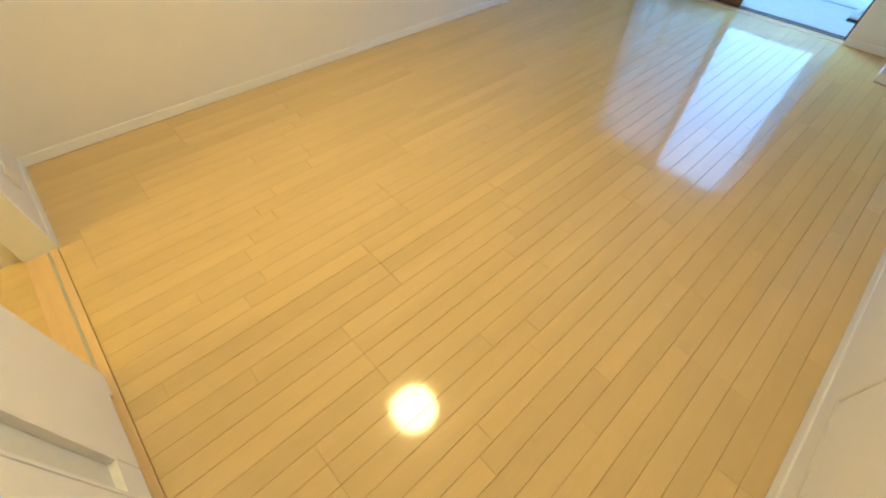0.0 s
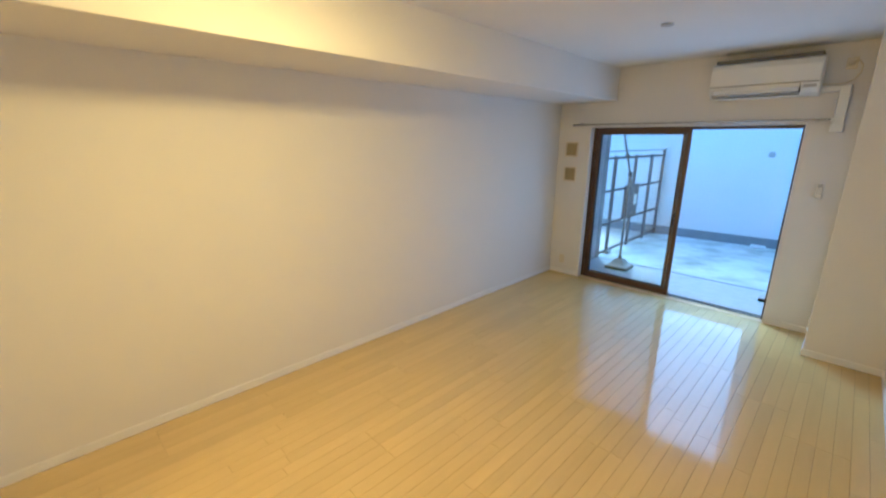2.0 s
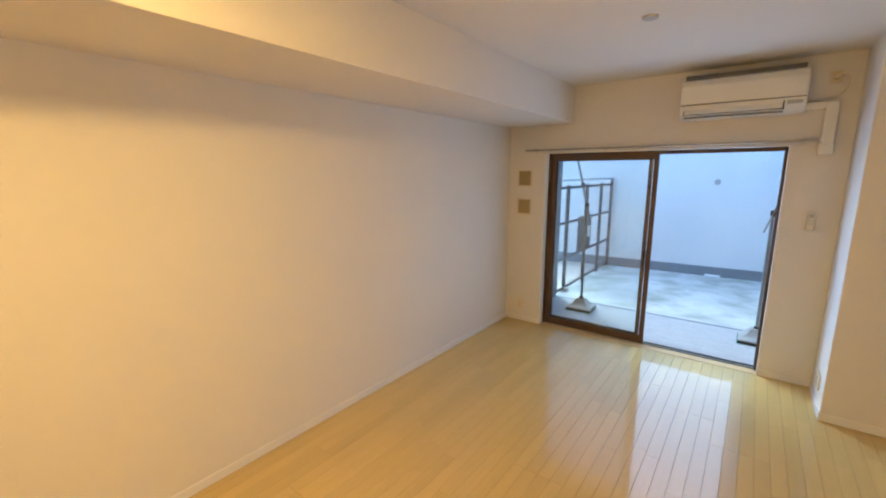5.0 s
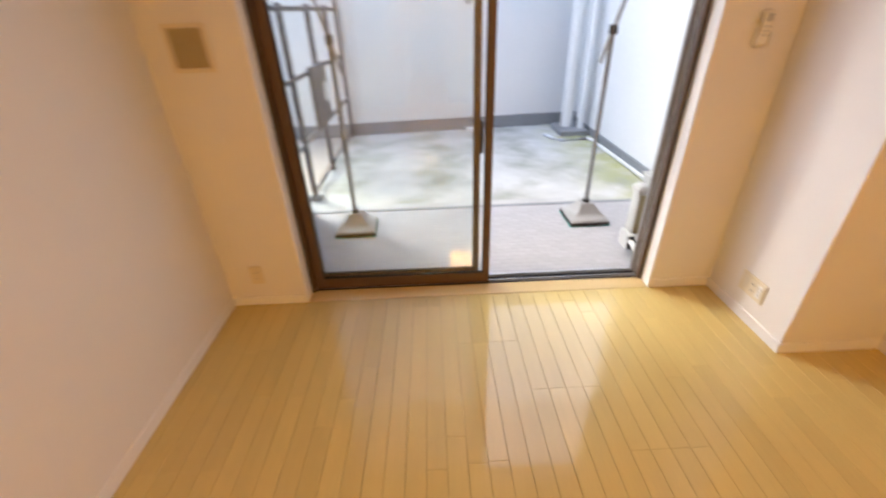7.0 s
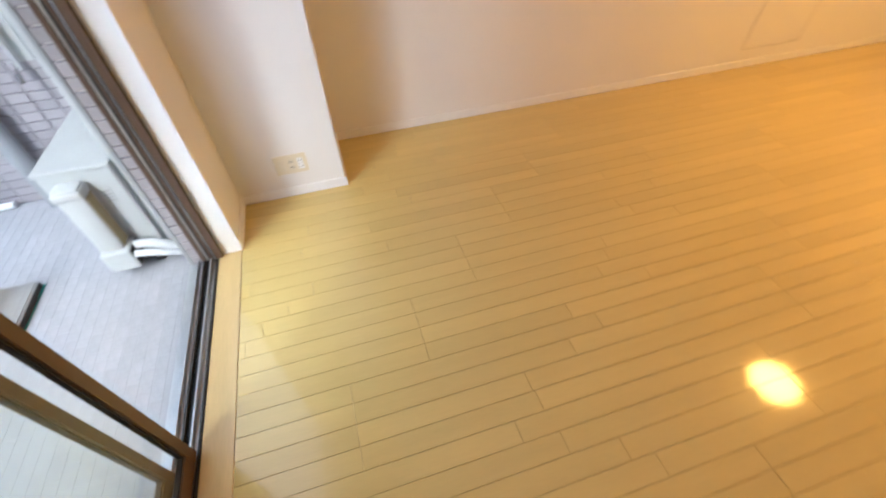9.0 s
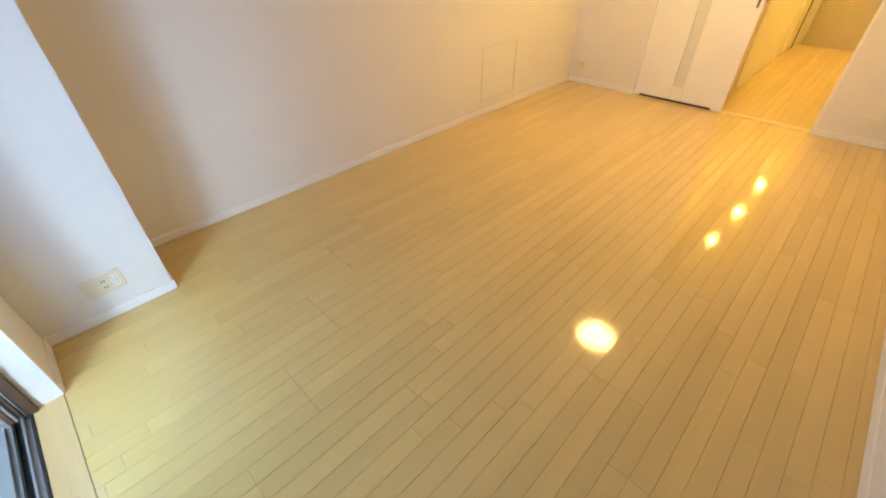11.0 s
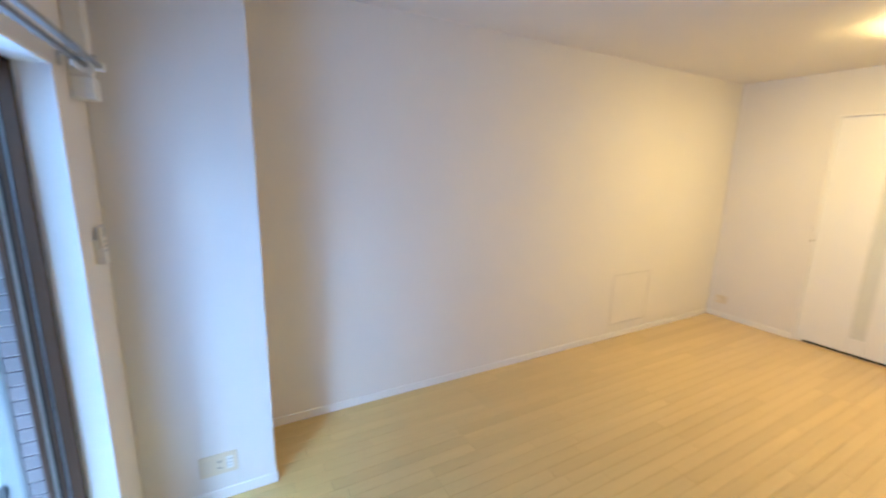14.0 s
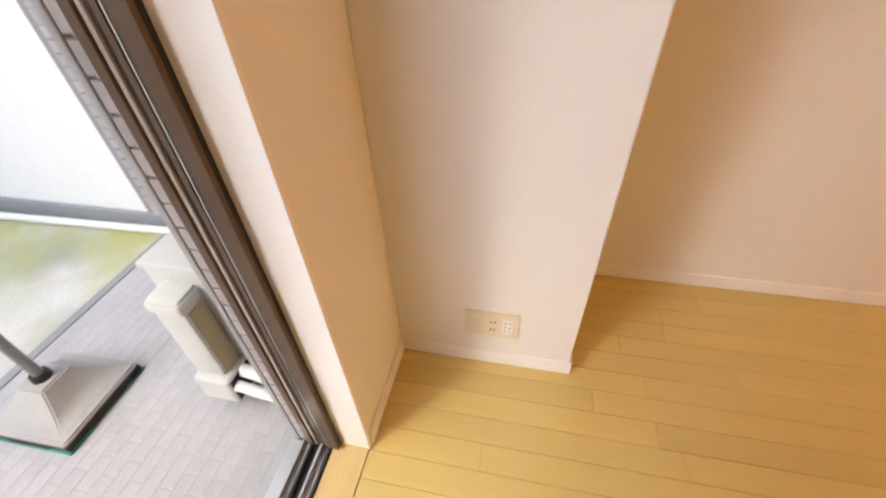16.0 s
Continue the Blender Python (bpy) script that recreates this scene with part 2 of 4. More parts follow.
def tube(bm, points, radius, sides=12, closed=True):
    """A round bar through the points."""
    rings = []
    pts = [Vector(p) for p in points]
    for i, p in enumerate(pts):
        way = (pts[min(i + 1, len(pts) - 1)] - pts[max(i - 1, 0)]).normalized()
        q = way.to_track_quat("Z", "Y").to_matrix()
        rings.append([bm.verts.new(p + q @ Vector((radius * math.cos(a), radius * math.sin(a), 0)))
                      for a in (2 * math.pi * k / sides for k in range(sides))])
    for r, s in zip(rings, rings[1:]):
        best = min(range(sides), key=lambda k: (r[0].co - s[k].co).length)
        for k in range(sides):
            bm.faces.new((r[k], r[(k + 1) % sides], s[(k + 1 + best) % sides], s[(k + best) % sides]))
    if closed:
        bm.faces.new(list(reversed(rings[0])))
        bm.faces.new(rings[-1])


def lathe(bm, profile, centre=(0, 0, 0), sides=48):
    """Turns (radius, height) pairs round the z axis."""
    cx, cy, cz = centre
    rings = []
    for r, z in profile:
        if r < 1e-6:
            rings.append([bm.verts.new((cx, cy, cz + z))])
        else:
            rings.append([bm.verts.new((cx + r * math.cos(2 * math.pi * k / sides), cy + r * math.sin(2 * math.pi * k / sides), cz + z)) for k in range(sides)])
    for a, b in zip(rings, rings[1:]):
        for k in range(sides):
            j = (k + 1) % sides
            if len(a) == 1 and len(b) > 1:
                bm.faces.new((a[0], b[k], b[j]))
            elif len(b) == 1 and len(a) > 1:
                bm.faces.new((a[k], a[j], b[0]))
            elif len(a) > 1:
                bm.faces.new((a[k], a[j], b[j], b[k]))


def mesh_of(name, bm, mat, smooth=False):
    bmesh.ops.recalc_face_normals(bm, faces=bm.faces)
    me = bpy.data.meshes.new(name)
    bm.to_mesh(me)
    bm.free()
    me.materials.append(mat)
    if smooth:
        for p in me.polygons:
            p.use_smooth = True
        me.set_sharp_from_angle(angle=radians(38))
    return me


def part(name, bm, mat, parent, label="", smooth=False):
    """One mesh under a thing or a part, in the coordinates of the thing."""
    ob = new(name, mesh_of(name, bm, mat, smooth))
    ob.parent = parent
    return tagged(ob, label)


def slab(name, spans, mat, parent, label="", bevel=0.002):
    """A part of one or more boxes."""
    bm = bmesh.new()
    for s in spans:
        box(bm, *s, bevel=bevel)
    return part(name, bm, mat, parent, label)


def thing(name, at, label, category, group="", kind="", turn=0.0):
    ob = new(name)
    ob.empty_display_size = 0.1
    ob.location = at
    ob.rotation_euler = (0, 0, radians(turn))
    return tagged(ob, label, category, group, kind)


def structure(name, spans, mat, label, category, bevel=0.0):
    bm = bmesh.new()
    for s in spans:
        box(bm, *s, bevel=bevel)
    return tagged(new(name, mesh_of(name, bm, mat)), label, category, "", "structure")


# ---- shell of the room ----
structure("wall_west", [(-0.15, 0.0, -0.12, YN, -0.1, ZC)], PAPER, "white woven-texture wallpaper wall, bare", "wall")
structure("wall_east", [(XE, XE + 0.15, -0.12, YN, -0.1, ZC)], PAPER, "white woven-texture wallpaper wall with a small hatch", "wall")
structure("wall_south", [(-0.15, OX0, -0.12, 0.0, -0.1, ZC + 0.1), (OX1, XE + 0.15, -0.12, 0.0, -0.1, ZC + 0.1), (OX0, OX1, -0.12, 0.0, OZ, ZC + 0.1), (PX, OX1, -0.12, -0.068, -0.1, OZ)],
          PAPER, "white papered wall with the corridor opening", "wall")
structure("wall_north", [(-0.15, WX0, YN, YF1, -0.1, ZC + 0.1), (WX1, XE + 0.15, YN, YF1, -0.1, ZC + 0.1), (WX0, WX1, YN, YF1, WZ, ZC + 0.1)],
          PAPER, "white papered window wall", "wall")
structure("column", [(COLX, XE, COLY, YN, 0.0, ZC)], PAPER, "white papered corner column beside the window", "column", 0.003)
structure("beam", [(0.0, BEAMX, 0.0, YN, BEAMZ, ZC)], PAPER, "white papered boxed beam along the ceiling", "beam", 0.003)
structure("ceiling", [(-0.15, XE + 0.15, -0.12, YF1, ZC, ZC + 0.15)], CEILP, "plain white papered ceiling", "ceiling")
structure("window_reveal", [(WX1 - 0.012, WX1, YN - 0.003, YF0 - 0.015, 0.0, WZ), (WX0, WX0 + 0.012, YN - 0.003, YF0 - 0.015, 0.0, WZ), (WX0, WX1, YN - 0.003, YF0 - 0.015, WZ - 0.012, WZ)],
          TRIM, "white painted lining of the window opening", "window trim", 0.0015)


def skirting(x0, x1, y0, y1):
    bm = bmesh.new()
    box(bm, x0, x1, y0, y1, 0.002, 0.058, 0.002)
    tagged(new("baseboard", mesh_of("baseboard", bm, TRIM)), "low white vinyl baseboard", "baseboard", "", "structure")


SK = 0.008
skirting(0.0, SK, 0.0, YN)
skirting(XE - SK, XE, 0.0, COLY)
skirting(COLX - SK, COLX, COLY - SK, YN)
skirting(COLX, XE - SK, COLY - SK, COLY)
skirting(SK, WX0 - 0.002, YN - SK, YN)
skirting(WX1 + 0.002, COLX - SK, YN - SK, YN)
skirting(SK, OX0, 0.0, SK)
skirting(OX1, XE - SK, 0.0, SK)

# ---- corridor behind the opening ----
CW, CE, CS, CZ = 0.70, 1.61, -4.25, 2.22
structure("corridor_wall_west", [(CW - 0.12, CW, CS - 0.12, -0.12, -0.2, CZ + 0.1)], PAPER, "cream papered corridor wall", "wall")
structure("corridor_wall_east", [(CE, CE + 0.12, CS - 0.12, -0.12, -0.2, CZ + 0.1)], PAPER, "cream papered corridor wall", "wall")
structure("corridor_wall_end", [(CW, CE, CS - 0.12, CS, -0.2, CZ + 0.1)], PAPER, "cream papered wall around the entrance door", "wall")
structure("corridor_ceiling", [(CW - 0.12, CE + 0.12, CS - 0.12, -0.12, CZ, CZ + 0.12)], CEILP, "low cream papered corridor ceiling", "ceiling")
structure("corridor_floor", [(CW, CE, CS, -0.12, -0.1, -0.004)], GAP, "dark bed under the corridor boards", "floor")
structure("door_trim", [(OX0, OX0 + 0.026, -0.125, 0.005, 0.0, OZ), (OX1 - 0.014, OX1, -0.067, 0.005, 0.0, OZ), (OX0 + 0.026, PX, -0.125, 0.004, OZ - 0.016, OZ), (PX, OX1 - 0.014, -0.067, 0.004, OZ - 0.016, OZ)],
          TRIM, "white lining of the corridor opening", "door trim", 0.002)
structure("door_sill", [(OX0 + 0.026, PX, -0.12, -0.003, -0.01, 0.002), (PX, OX1 - 0.014, -0.067, -0.003, -0.01, 0.002)], SILLW, "wooden threshold of the sliding door", "threshold")
structure("guide_rail", [(OX0 + 0.026, OX1 - 0.014, -0.043, -0.033, -0.01, 0.0045)], GREYP, "thin grey floor rail of the sliding door", "rail")


def lever(parent, x, y, z):
    """A lever handle on a plate that faces -x."""
    bm = bmesh.new()
    box(bm, x - 0.008, x, y - 0.02, y + 0.02, z - 0.07, z + 0.07, 0.003)
    tube(bm, [(x - 0.006, y, z), (x - 0.05, y, z), (x - 0.055, y - 0.02, z), (x - 0.055, y - 0.11, z)], 0.009, 10)
    part("lever_handle", bm, BRASSD, parent, "dull metal lever handle", True)


d = thing("corridor_door", (CE, -0.45, 0), "cream flush corridor door with a lever handle", "door")
slab("leaf", [(-0.02, 0.0, -0.30, 0.29, 0.012, 2.03)], CREAM, d)
slab("frame", [(-0.028, 0.0, -0.335, -0.305, 0, 2.06), (-0.028, 0.0, -0.335, 0.31, 2.034, 2.062)], CREAM, d)
lever(d, -0.02, -0.25, 0.98)
d = thing("closet", (CE, -1.85, 0), "cream double-leaf corridor closet with small pulls", "closet")
for y0, y1, side in ((-0.98, -0.003, 1), (0.003, 0.98, -1)):
    leaf = slab("leaf", [(-0.02, 0.0, y0, y1, 0.012, 2.06)], CREAM, d)
    py = -0.21 if side > 0 else 0.21
    slab("pull", [(-0.042, -0.02, py - 0.05, py + 0.05, 0.905, 0.925)], BRASSD, leaf, "small metal bar pull", 0.004)
slab("frame", [(-0.03, 0.0, 0.986, 1.02, 0, 2.09), (-0.03, 0.0, -1.02, -0.986, 0, 2.09), (-0.03, 0.0, -0.986, 0.986, 2.063, 2.09)], CREAM, d)
d = thing("washroom_door", (CE, -3.50, 0), "cream narrow corridor door standing in a dark gap", "door")
slab("leaf", [(-0.02, 0.0, -0.30, 0.30, 0.012, 2.03)], CREAM, d)
slab("frame", [(-0.035, 0.0, 0.31, 0.345, 0, 2.07), (-0.035, 0.0, -0.345, -0.31, 0, 2.07)], CREAM, d)
# near-black strip painted in for the shadow beside the leaf
slab("edge_seal", [(-0.033, 0.0, -0.309, -0.301, 0, 2.06)], SLOT, d, "dark strip painted for the shadow gap of the leaf", 0)
lever(d, -0.02, -0.2, 1.02)
d = thing("entrance_door", (1.15, CS, 0), "beige painted steel entrance door, shut", "door")
slab("leaf", [(-0.40, 0.335, 0.0, 0.03, 0.0, 1.925)], STEELD, d)
slab("frame", [(-0.44, -0.405, 0, 0.045, 0, 1.965), (0.34, 0.37, 0, 0.045, 0, 1.965), (-0.405, 0.34, 0, 0.045, 1.93, 1.965)], STEELD, d)
slab("door_closer", [(-0.02, 0.22, 0.03, 0.075, 1.855, 1.905)], GREYP, d, "grey door closer box", 0.005)
for x, y in ((1.17, -1.42), (1.11, -2.54), (1.10, -3.80)):
    d = thing("downlight", (x, y, CZ), "small round white recessed ceiling downlight, lit", "downlight", "corridor downlights")
    bm = bmesh.new()
    lathe(bm, [(0.068, 0.0), (0.07, -0.006), (0.052, -0.007), (0.05, 0.0)], sides=32)
    part("ring", bm, TRIM, d, "white trim ring", True)
    bm = bmesh.new()
    lathe(bm, [(0.0, -0.004), (0.049, -0.003), (0.049, 0.0), (0, 0.0)], sides=28)
    part("bulb", bm, DOWNG, d, "glowing warm lens", True)
d = thing("corridor_alarm", (1.33, -1.75, CZ), "small white round ceiling alarm in the corridor", "alarm")
bm = bmesh.new()
lathe(bm, [(0.0, -0.03), (0.03, -0.03), (0.045, -0.012), (0.05, 0.0), (0, 0)], sides=24)
part("cap", bm, WPLAS, d, "", True)

# ---- sliding room door, slid open in front of the wall ----
d = thing("sliding_door", (1.932, 0.0, 0), "white sliding door with a tall frosted slit, slid open", "door")
DX0, DX1, DY0, DY1 = -0.452, 0.455, -0.056, -0.022
SX0, SX1, SZ0, SZ1 = -0.036, 0.070, 0.165, 1.985
slab("leaf", [(DX0, SX0 - 0.012, DY0, DY1, 0.028, 2.135), (SX1 + 0.012, DX1, DY0, DY1, 0.028, 2.135),
              (SX0 - 0.012, SX1 + 0.012, DY0, DY1, SZ1 + 0.012, 2.135), (SX0 - 0.012, SX1 + 0.012, DY0, DY1, 0.028, SZ0 - 0.012),
              (DX0, DX0 + 0.10, DY0, DY1, 0.006, 0.028), (DX1 - 0.06, DX1, DY0, DY1, 0.006, 0.028)], DOORW, d, "", 0.0008)
slab("frosted_slit", [(SX0, SX1, DY0 + 0.004, DY0 + 0.016, SZ0, SZ1)], FROST, d, "frosted grey-white glazing strip", 0)
slab("slit_frame", [(SX0 - 0.012, SX0, DY0 + 0.002, DY1 + 0.003, SZ0 - 0.012, SZ1 + 0.012), (SX1, SX1 + 0.012, DY0 + 0.002, DY1 + 0.003, SZ0 - 0.012, SZ1 + 0.012),
                    (SX0, SX1, DY0 + 0.002, DY1 + 0.003, SZ0 - 0.012, SZ0), (SX0, SX1, DY0 + 0.002, DY1 + 0.003, SZ1, SZ1 + 0.012)], TRIM, d, "slim white moulding round the slit", 0.001)
for x in (SX0 - 0.008, SX1 + 0.008):
    slab("seam", [(x - 0.001, x + 0.001, DY1 - 0.001, DY1 + 0.0006, 0.03, SZ0 - 0.012)], GREYP, d, "hairline seam under the slit", 0)
slab("recessed_pull", [(DX0 + 0.030, DX0 + 0.052, DY1 - 0.002, DY1 + 0.003, 0.93, 1.02)], GREYP, d, "grey-blue recessed finger pull", 0.002)
# flat dark plate gives the pull the shade of a recess
slab("pull_well", [(DX0 + 0.034, DX0 + 0.048, DY1 + 0.003, DY1 + 0.004, 0.937, 1.013)], SLOT, d, "dark plate painted for the shade in the pull", 0)
# the open gap between the feet is filled dark for its shade
slab("bottom_seal", [(DX0 + 0.10, DX1 - 0.06, DY0 + 0.008, DY1 - 0.010, 0.004, 0.028)], SLOT, d, "dark strip painted for the shade under the leaf", 0)
d = thing("door_bumper", (2.395, 0.005, 1.01), "small metal bumper on the door lining", "bumper")
bm = bmesh.new()
tube(bm, [(0, 0, 0), (0, 0.014, 0)], 0.009, 12)
part("cap", bm, BRASSD, d, "", True)


# ---- plates and devices on the walls ----
def wall_plate(name, at, turn, w, h, label, category, inserts=(), thick=0.009, mat=None):
    """A plate on a wall, built facing -y. inserts: name, x, z, width, height, material."""
    d = thing(name, at, label, category, turn=turn)
    slab("plate", [(-w / 2, w / 2, -thick, 0, -h / 2, h / 2)], mat or PLATE, d, "", 0.003)
    for n, x, z, a, b, m, out in inserts:
        slab(n, [(x - a / 2, x + a / 2, -thick - out, -thick + 0.001, z - b / 2, z + b / 2)], m, d, "", min(0.0015, out * 0.4))
    return d


def pins(x, z):
    return [("socket_insert", x, z, 0.026, 0.066, PLATED, 0.002)] + [("pin_slot", x + dx, z + dz, 0.0022, 0.008, SLOT, 0.0024) for dz in (0.017, -0.017) for dx in (-0.006, 0.006)]


# on the column, facing west: blank module, double socket, phone and aerial module
wall_plate("socket_plate", (COLX, 5.034, 0.198), -90, 0.162, 0.108, "wide ivory wall plate with power and data sockets", "socket",
           [("blank_insert", -0.046, 0, 0.032, 0.066, PLATED, 0.002), ("socket_insert", 0.004, 0, 0.028, 0.068, PLATED, 0.002), ("data_insert", 0.048, 0, 0.030, 0.066, WPLAS, 0.002)]
           + [("pin_slot", 0.004 + dx, dz, 0.0042, 0.011, SLOT, 0.0028) for dz in (0.017, -0.017) for dx in (-0.0055, 0.0055)]
           + [("data_port", 0.048 + dx, dz, 0.004, 0.006, SLOT, 0.0028) for dz in (0.018, 0.0, -0.018) for dx in (-0.007, 0.007)])
wall_plate("socket_plate", (3.09, 0.0, 0.208), 180, 0.116, 0.090, "ivory wall plate with power and aerial sockets", "socket", pins(0.025, 0) + [("aerial_port", -0.028, 0, 0.02, 0.03, WPLAS, 0.002)])
wall_plate("blank_plate", (0.372, 0.0, 0.188), 180, 0.125, 0.088, "ivory blank cover plate", "cover plate", [("blank_insert", 0, 0, 0.09, 0.055, IVORY, 0.0015)], mat=IVORY)
wall_plate("switch_plate", (0.575, 0.0, 1.255), 180, 0.07, 0.112, "ivory light switch plate", "switch", [("switch_key", 0, 0, 0.026, 0.066, PLATED, 0.003)])
wall_plate("socket_plate", (0.177, YN, 0.203), 0, 0.066, 0.112, "narrow ivory double socket plate", "socket", pins(0, 0))

d = thing("intercom", (0.367, 0.0, 1.322), "ivory wall intercom with a small blue screen", "intercom", turn=180)
slab("body", [(-0.080, 0.080, -0.030, 0, -0.122, 0.122)], IVORY, d, "", 0.006)
slab("upper_face", [(-0.062, 0.062, -0.037, -0.029, 0.022, 0.108)], GREYP, d, "grey upper fascia", 0.003)
slab("screen", [(-0.042, 0.042, -0.039, -0.036, 0.042, 0.100)], LCD, d, "dark blue display", 0.001)
slab("lower_face", [(-0.062, 0.062, -0.035, -0.029, -0.108, 0.012)], IVORY, d, "ivory lower fascia", 0.003)
slab("talk_button", [(-0.030, 0.012, -0.038, -0.034, -0.052, -0.036)], WPLAS, d, "pale talk button", 0.001)
slab("label_bar", [(-0.022, 0.004, -0.0385, -0.0375, -0.046, -0.042)], GREYP, d, "grey printed bar", 0)


def vent(z):
    d = thing("wall_vent", (0.190, YN, z), "square ivory wall vent with an olive grille", "vent", "vents beside the window")
    slab("frame", [(-0.085, 0.085, -0.012, 0, 0.075, 0.092), (-0.085, 0.085, -0.012, 0, -0.092, -0.075), (-0.085, -0.068, -0.012, 0, -0.075, 0.075), (0.068, 0.085, -0.012, 0, -0.075, 0.075)], PLATE, d, "", 0.003)
    slab("backing", [(-0.068, 0.068, -0.004, 0, -0.075, 0.075)], GRILLE, d, "", 0)
    for i in range(12):
        zz = -0.066 + i * 0.012
        slab("slat", [(-0.066, 0.066, -0.010, -0.0045, zz - 0.0038, zz + 0.0038)], GRILLE, d, "", 0)


vent(1.636), vent(1.328)

# access hatch in the east wall
d = thing("wall_hatch", (XE, 1.435, 0.391), "papered square access hatch with a slim white rim", "hatch")
for s in ((-0.005, 0.0, -0.27, 0.27, 0.241, 0.253), (-0.005, 0.0, -0.27, 0.27, -0.253, -0.241), (-0.005, 0.0, -0.27, -0.258, -0.241, 0.241), (-0.005, 0.0, 0.258, 0.27, -0.241, 0.241)):
    slab("rim", [s], HRIM, d, "", 0.0015)
slab("panel", [(-0.0025, 0.0, -0.255, 0.255, -0.238, 0.238)], PAPER, d, "", 0.0005)

# remote control in its holder, right of the window
d = thing("remote_control", (2.586, YN, 1.325), "ivory remote control in its wall holder", "remote")
slab("holder", [(-0.031, 0.031, -0.010, 0, -0.065, 0.02), (-0.031, -0.027, -0.03, -0.009, -0.065, -0.01), (0.027, 0.031, -0.03, -0.009, -0.065, -0.01), (-0.027, 0.027, -0.03, -0.009, -0.069, -0.063)], WPLAS, d, "white holder", 0.001)
slab("body", [(-0.023, 0.023, -0.028, -0.0105, -0.062, 0.066)], IVORY, d, "", 0.005)
slab("display", [(-0.015, 0.015, -0.0295, -0.0275, 0.028, 0.058)], GREYP, d, "grey display window", 0.001)
for r in range(3):
    for c in (-0.012, 0.0, 0.012):
        slab("button", [(c - 0.004, c + 0.004, -0.0295, -0.0275, 0.006 - r * 0.016, 0.014 - r * 0.016)], GREYP, d, "", 0.001)

# ---- ceiling things ----
d = thing("ceiling_light", (1.603, 1.214, ZC), "round white ceiling light, lit warm", "ceiling light")
bm = bmesh.new()
lathe(bm, [(0.0, 0.0), (0.216, 0.0), (0.2175, -0.004), (0.2183, -0.024), (0.2165, -0.027), (0.2120, -0.027), (0.2100, -0.020), (0.0, -0.018)], sides=56)
part("base", bm, WPLAS, d, "white mounting rim", True)
bm = bmesh.new()
lathe(bm, [(0.2105, -0.025), (0.2140, -0.034), (0.203, -0.051), (0.17, -0.066), (0.10, -0.075), (0.0, -0.078)], sides=56)
part("diffuser", bm, DIFFUSE, d, "glowing milky acrylic dome", True)
d = thing("heat_detector", (1.625, 2.72, ZC), "white round ceiling fire detector", "detector")
bm = bmesh.new()
lathe(bm, [(0.0, 0.0), (0.052, 0.0), (0.052, -0.010), (0.044, -0.016), (0.026, -0.020), (0.022, -0.036), (0.0, -0.038)], sides=32)
part("body", bm, WPLAS, d, "", True)
bm = bmesh.new()
lathe(bm, [(0.0, -0.036), (0.017, -0.038), (0.017, -0.044), (0.0, -0.046)], sides=20)
part("sensor", bm, BRASSD, d, "brass-coloured sensor disc", True)
d = thing("ceiling_sensor", (1.665, 3.77, ZC), "small flat grey ceiling sensor", "sensor")
bm = bmesh.new()
lathe(bm, [(0.0, 0.0), (0.042, 0.0), (0.042, -0.006), (0.036, -0.011), (0.0, -0.012)], sides=32)
part("disc", bm, GREYP, d, "", True)

# ---- air conditioner above the window ----
d = thing("air_conditioner", (2.048, YN, 2.262), "white split air conditioner above the window", "air conditioner")
A = 0.395
bm = bmesh.new()
prof = [(0.0, -0.140), (0.0, 0.170), (-0.150, 0.172), (-0.190, 0.150), (-0.205, 0.105), (-0.210, 0.0), (-0.206, -0.058), (-0.185, -0.092), (-0.13, -0.128), (-0.05, -0.140)]
sides = [[bm.verts.new((x, y, z)) for y, z in prof] for x in (-A, A)]
for k in range(len(prof)):
    j = (k + 1) % len(prof)
    bm.faces.new((sides[0][k], sides[0][j], sides[1][j], sides[1][k]))
bm.faces.new(sides[0]), bm.faces.new(list(reversed(sides[1])))
bmesh.ops.bevel(bm, geom=[e for e in bm.edges if abs(e.verts[0].co.x - e.verts[1].co.x) < 1e-5], offset=0.006, segments=2, affect="EDGES")
part("body", bm, WPLAS, d, "", True)
slab("front_panel", [(-A + 0.006, A - 0.006, -0.2155, -0.208, -0.030, 0.112)], WPLAS, d, "glossy white front panel", 0.003)
slab("panel_gap", [(-A + 0.004, A - 0.004, -0.2125, -0.205, -0.037, -0.031)], STEEL, d, "dark joint under the panel", 0)
# added dark block that stands for the shadow between unit and ceiling
slab("inlet_grille", [(-A + 0.02, A - 0.02, -0.165, -0.004, 0.166, 0.200)], STEEL, d, "dark block painted for the shadow above the unit", 0.004)
# dark plate behind the louvre, coloured for the shade of its gap
bm = bmesh.new()
box(bm, -A + 0.028, A - 0.123, -0.003, 0.003, -0.032, 0.032)
bmesh.ops.rotate(bm, verts=bm.verts, cent=(0, 0, 0), matrix=Matrix.Rotation(radians(-28), 3, "X"))
bmesh.ops.translate(bm, verts=bm.verts, vec=(0, -0.193, -0.083))
part("outlet", bm, STEEL, d, "dark plate painted for the shaded gap round the louvre")
bm = bmesh.new()
vs = box(bm, -A + 0.035, A - 0.130, -0.004, 0.004, -0.026, 0.026, 0.0025)
bmesh.ops.rotate(bm, verts=bm.verts, cent=(0, 0, 0), matrix=Matrix.Rotation(radians(-28), 3, "X"))
bmesh.ops.translate(bm, verts=bm.verts, vec=(0, -0.199, -0.083))
part("louvre", bm, WPLAS, d, "white swing louvre", True)
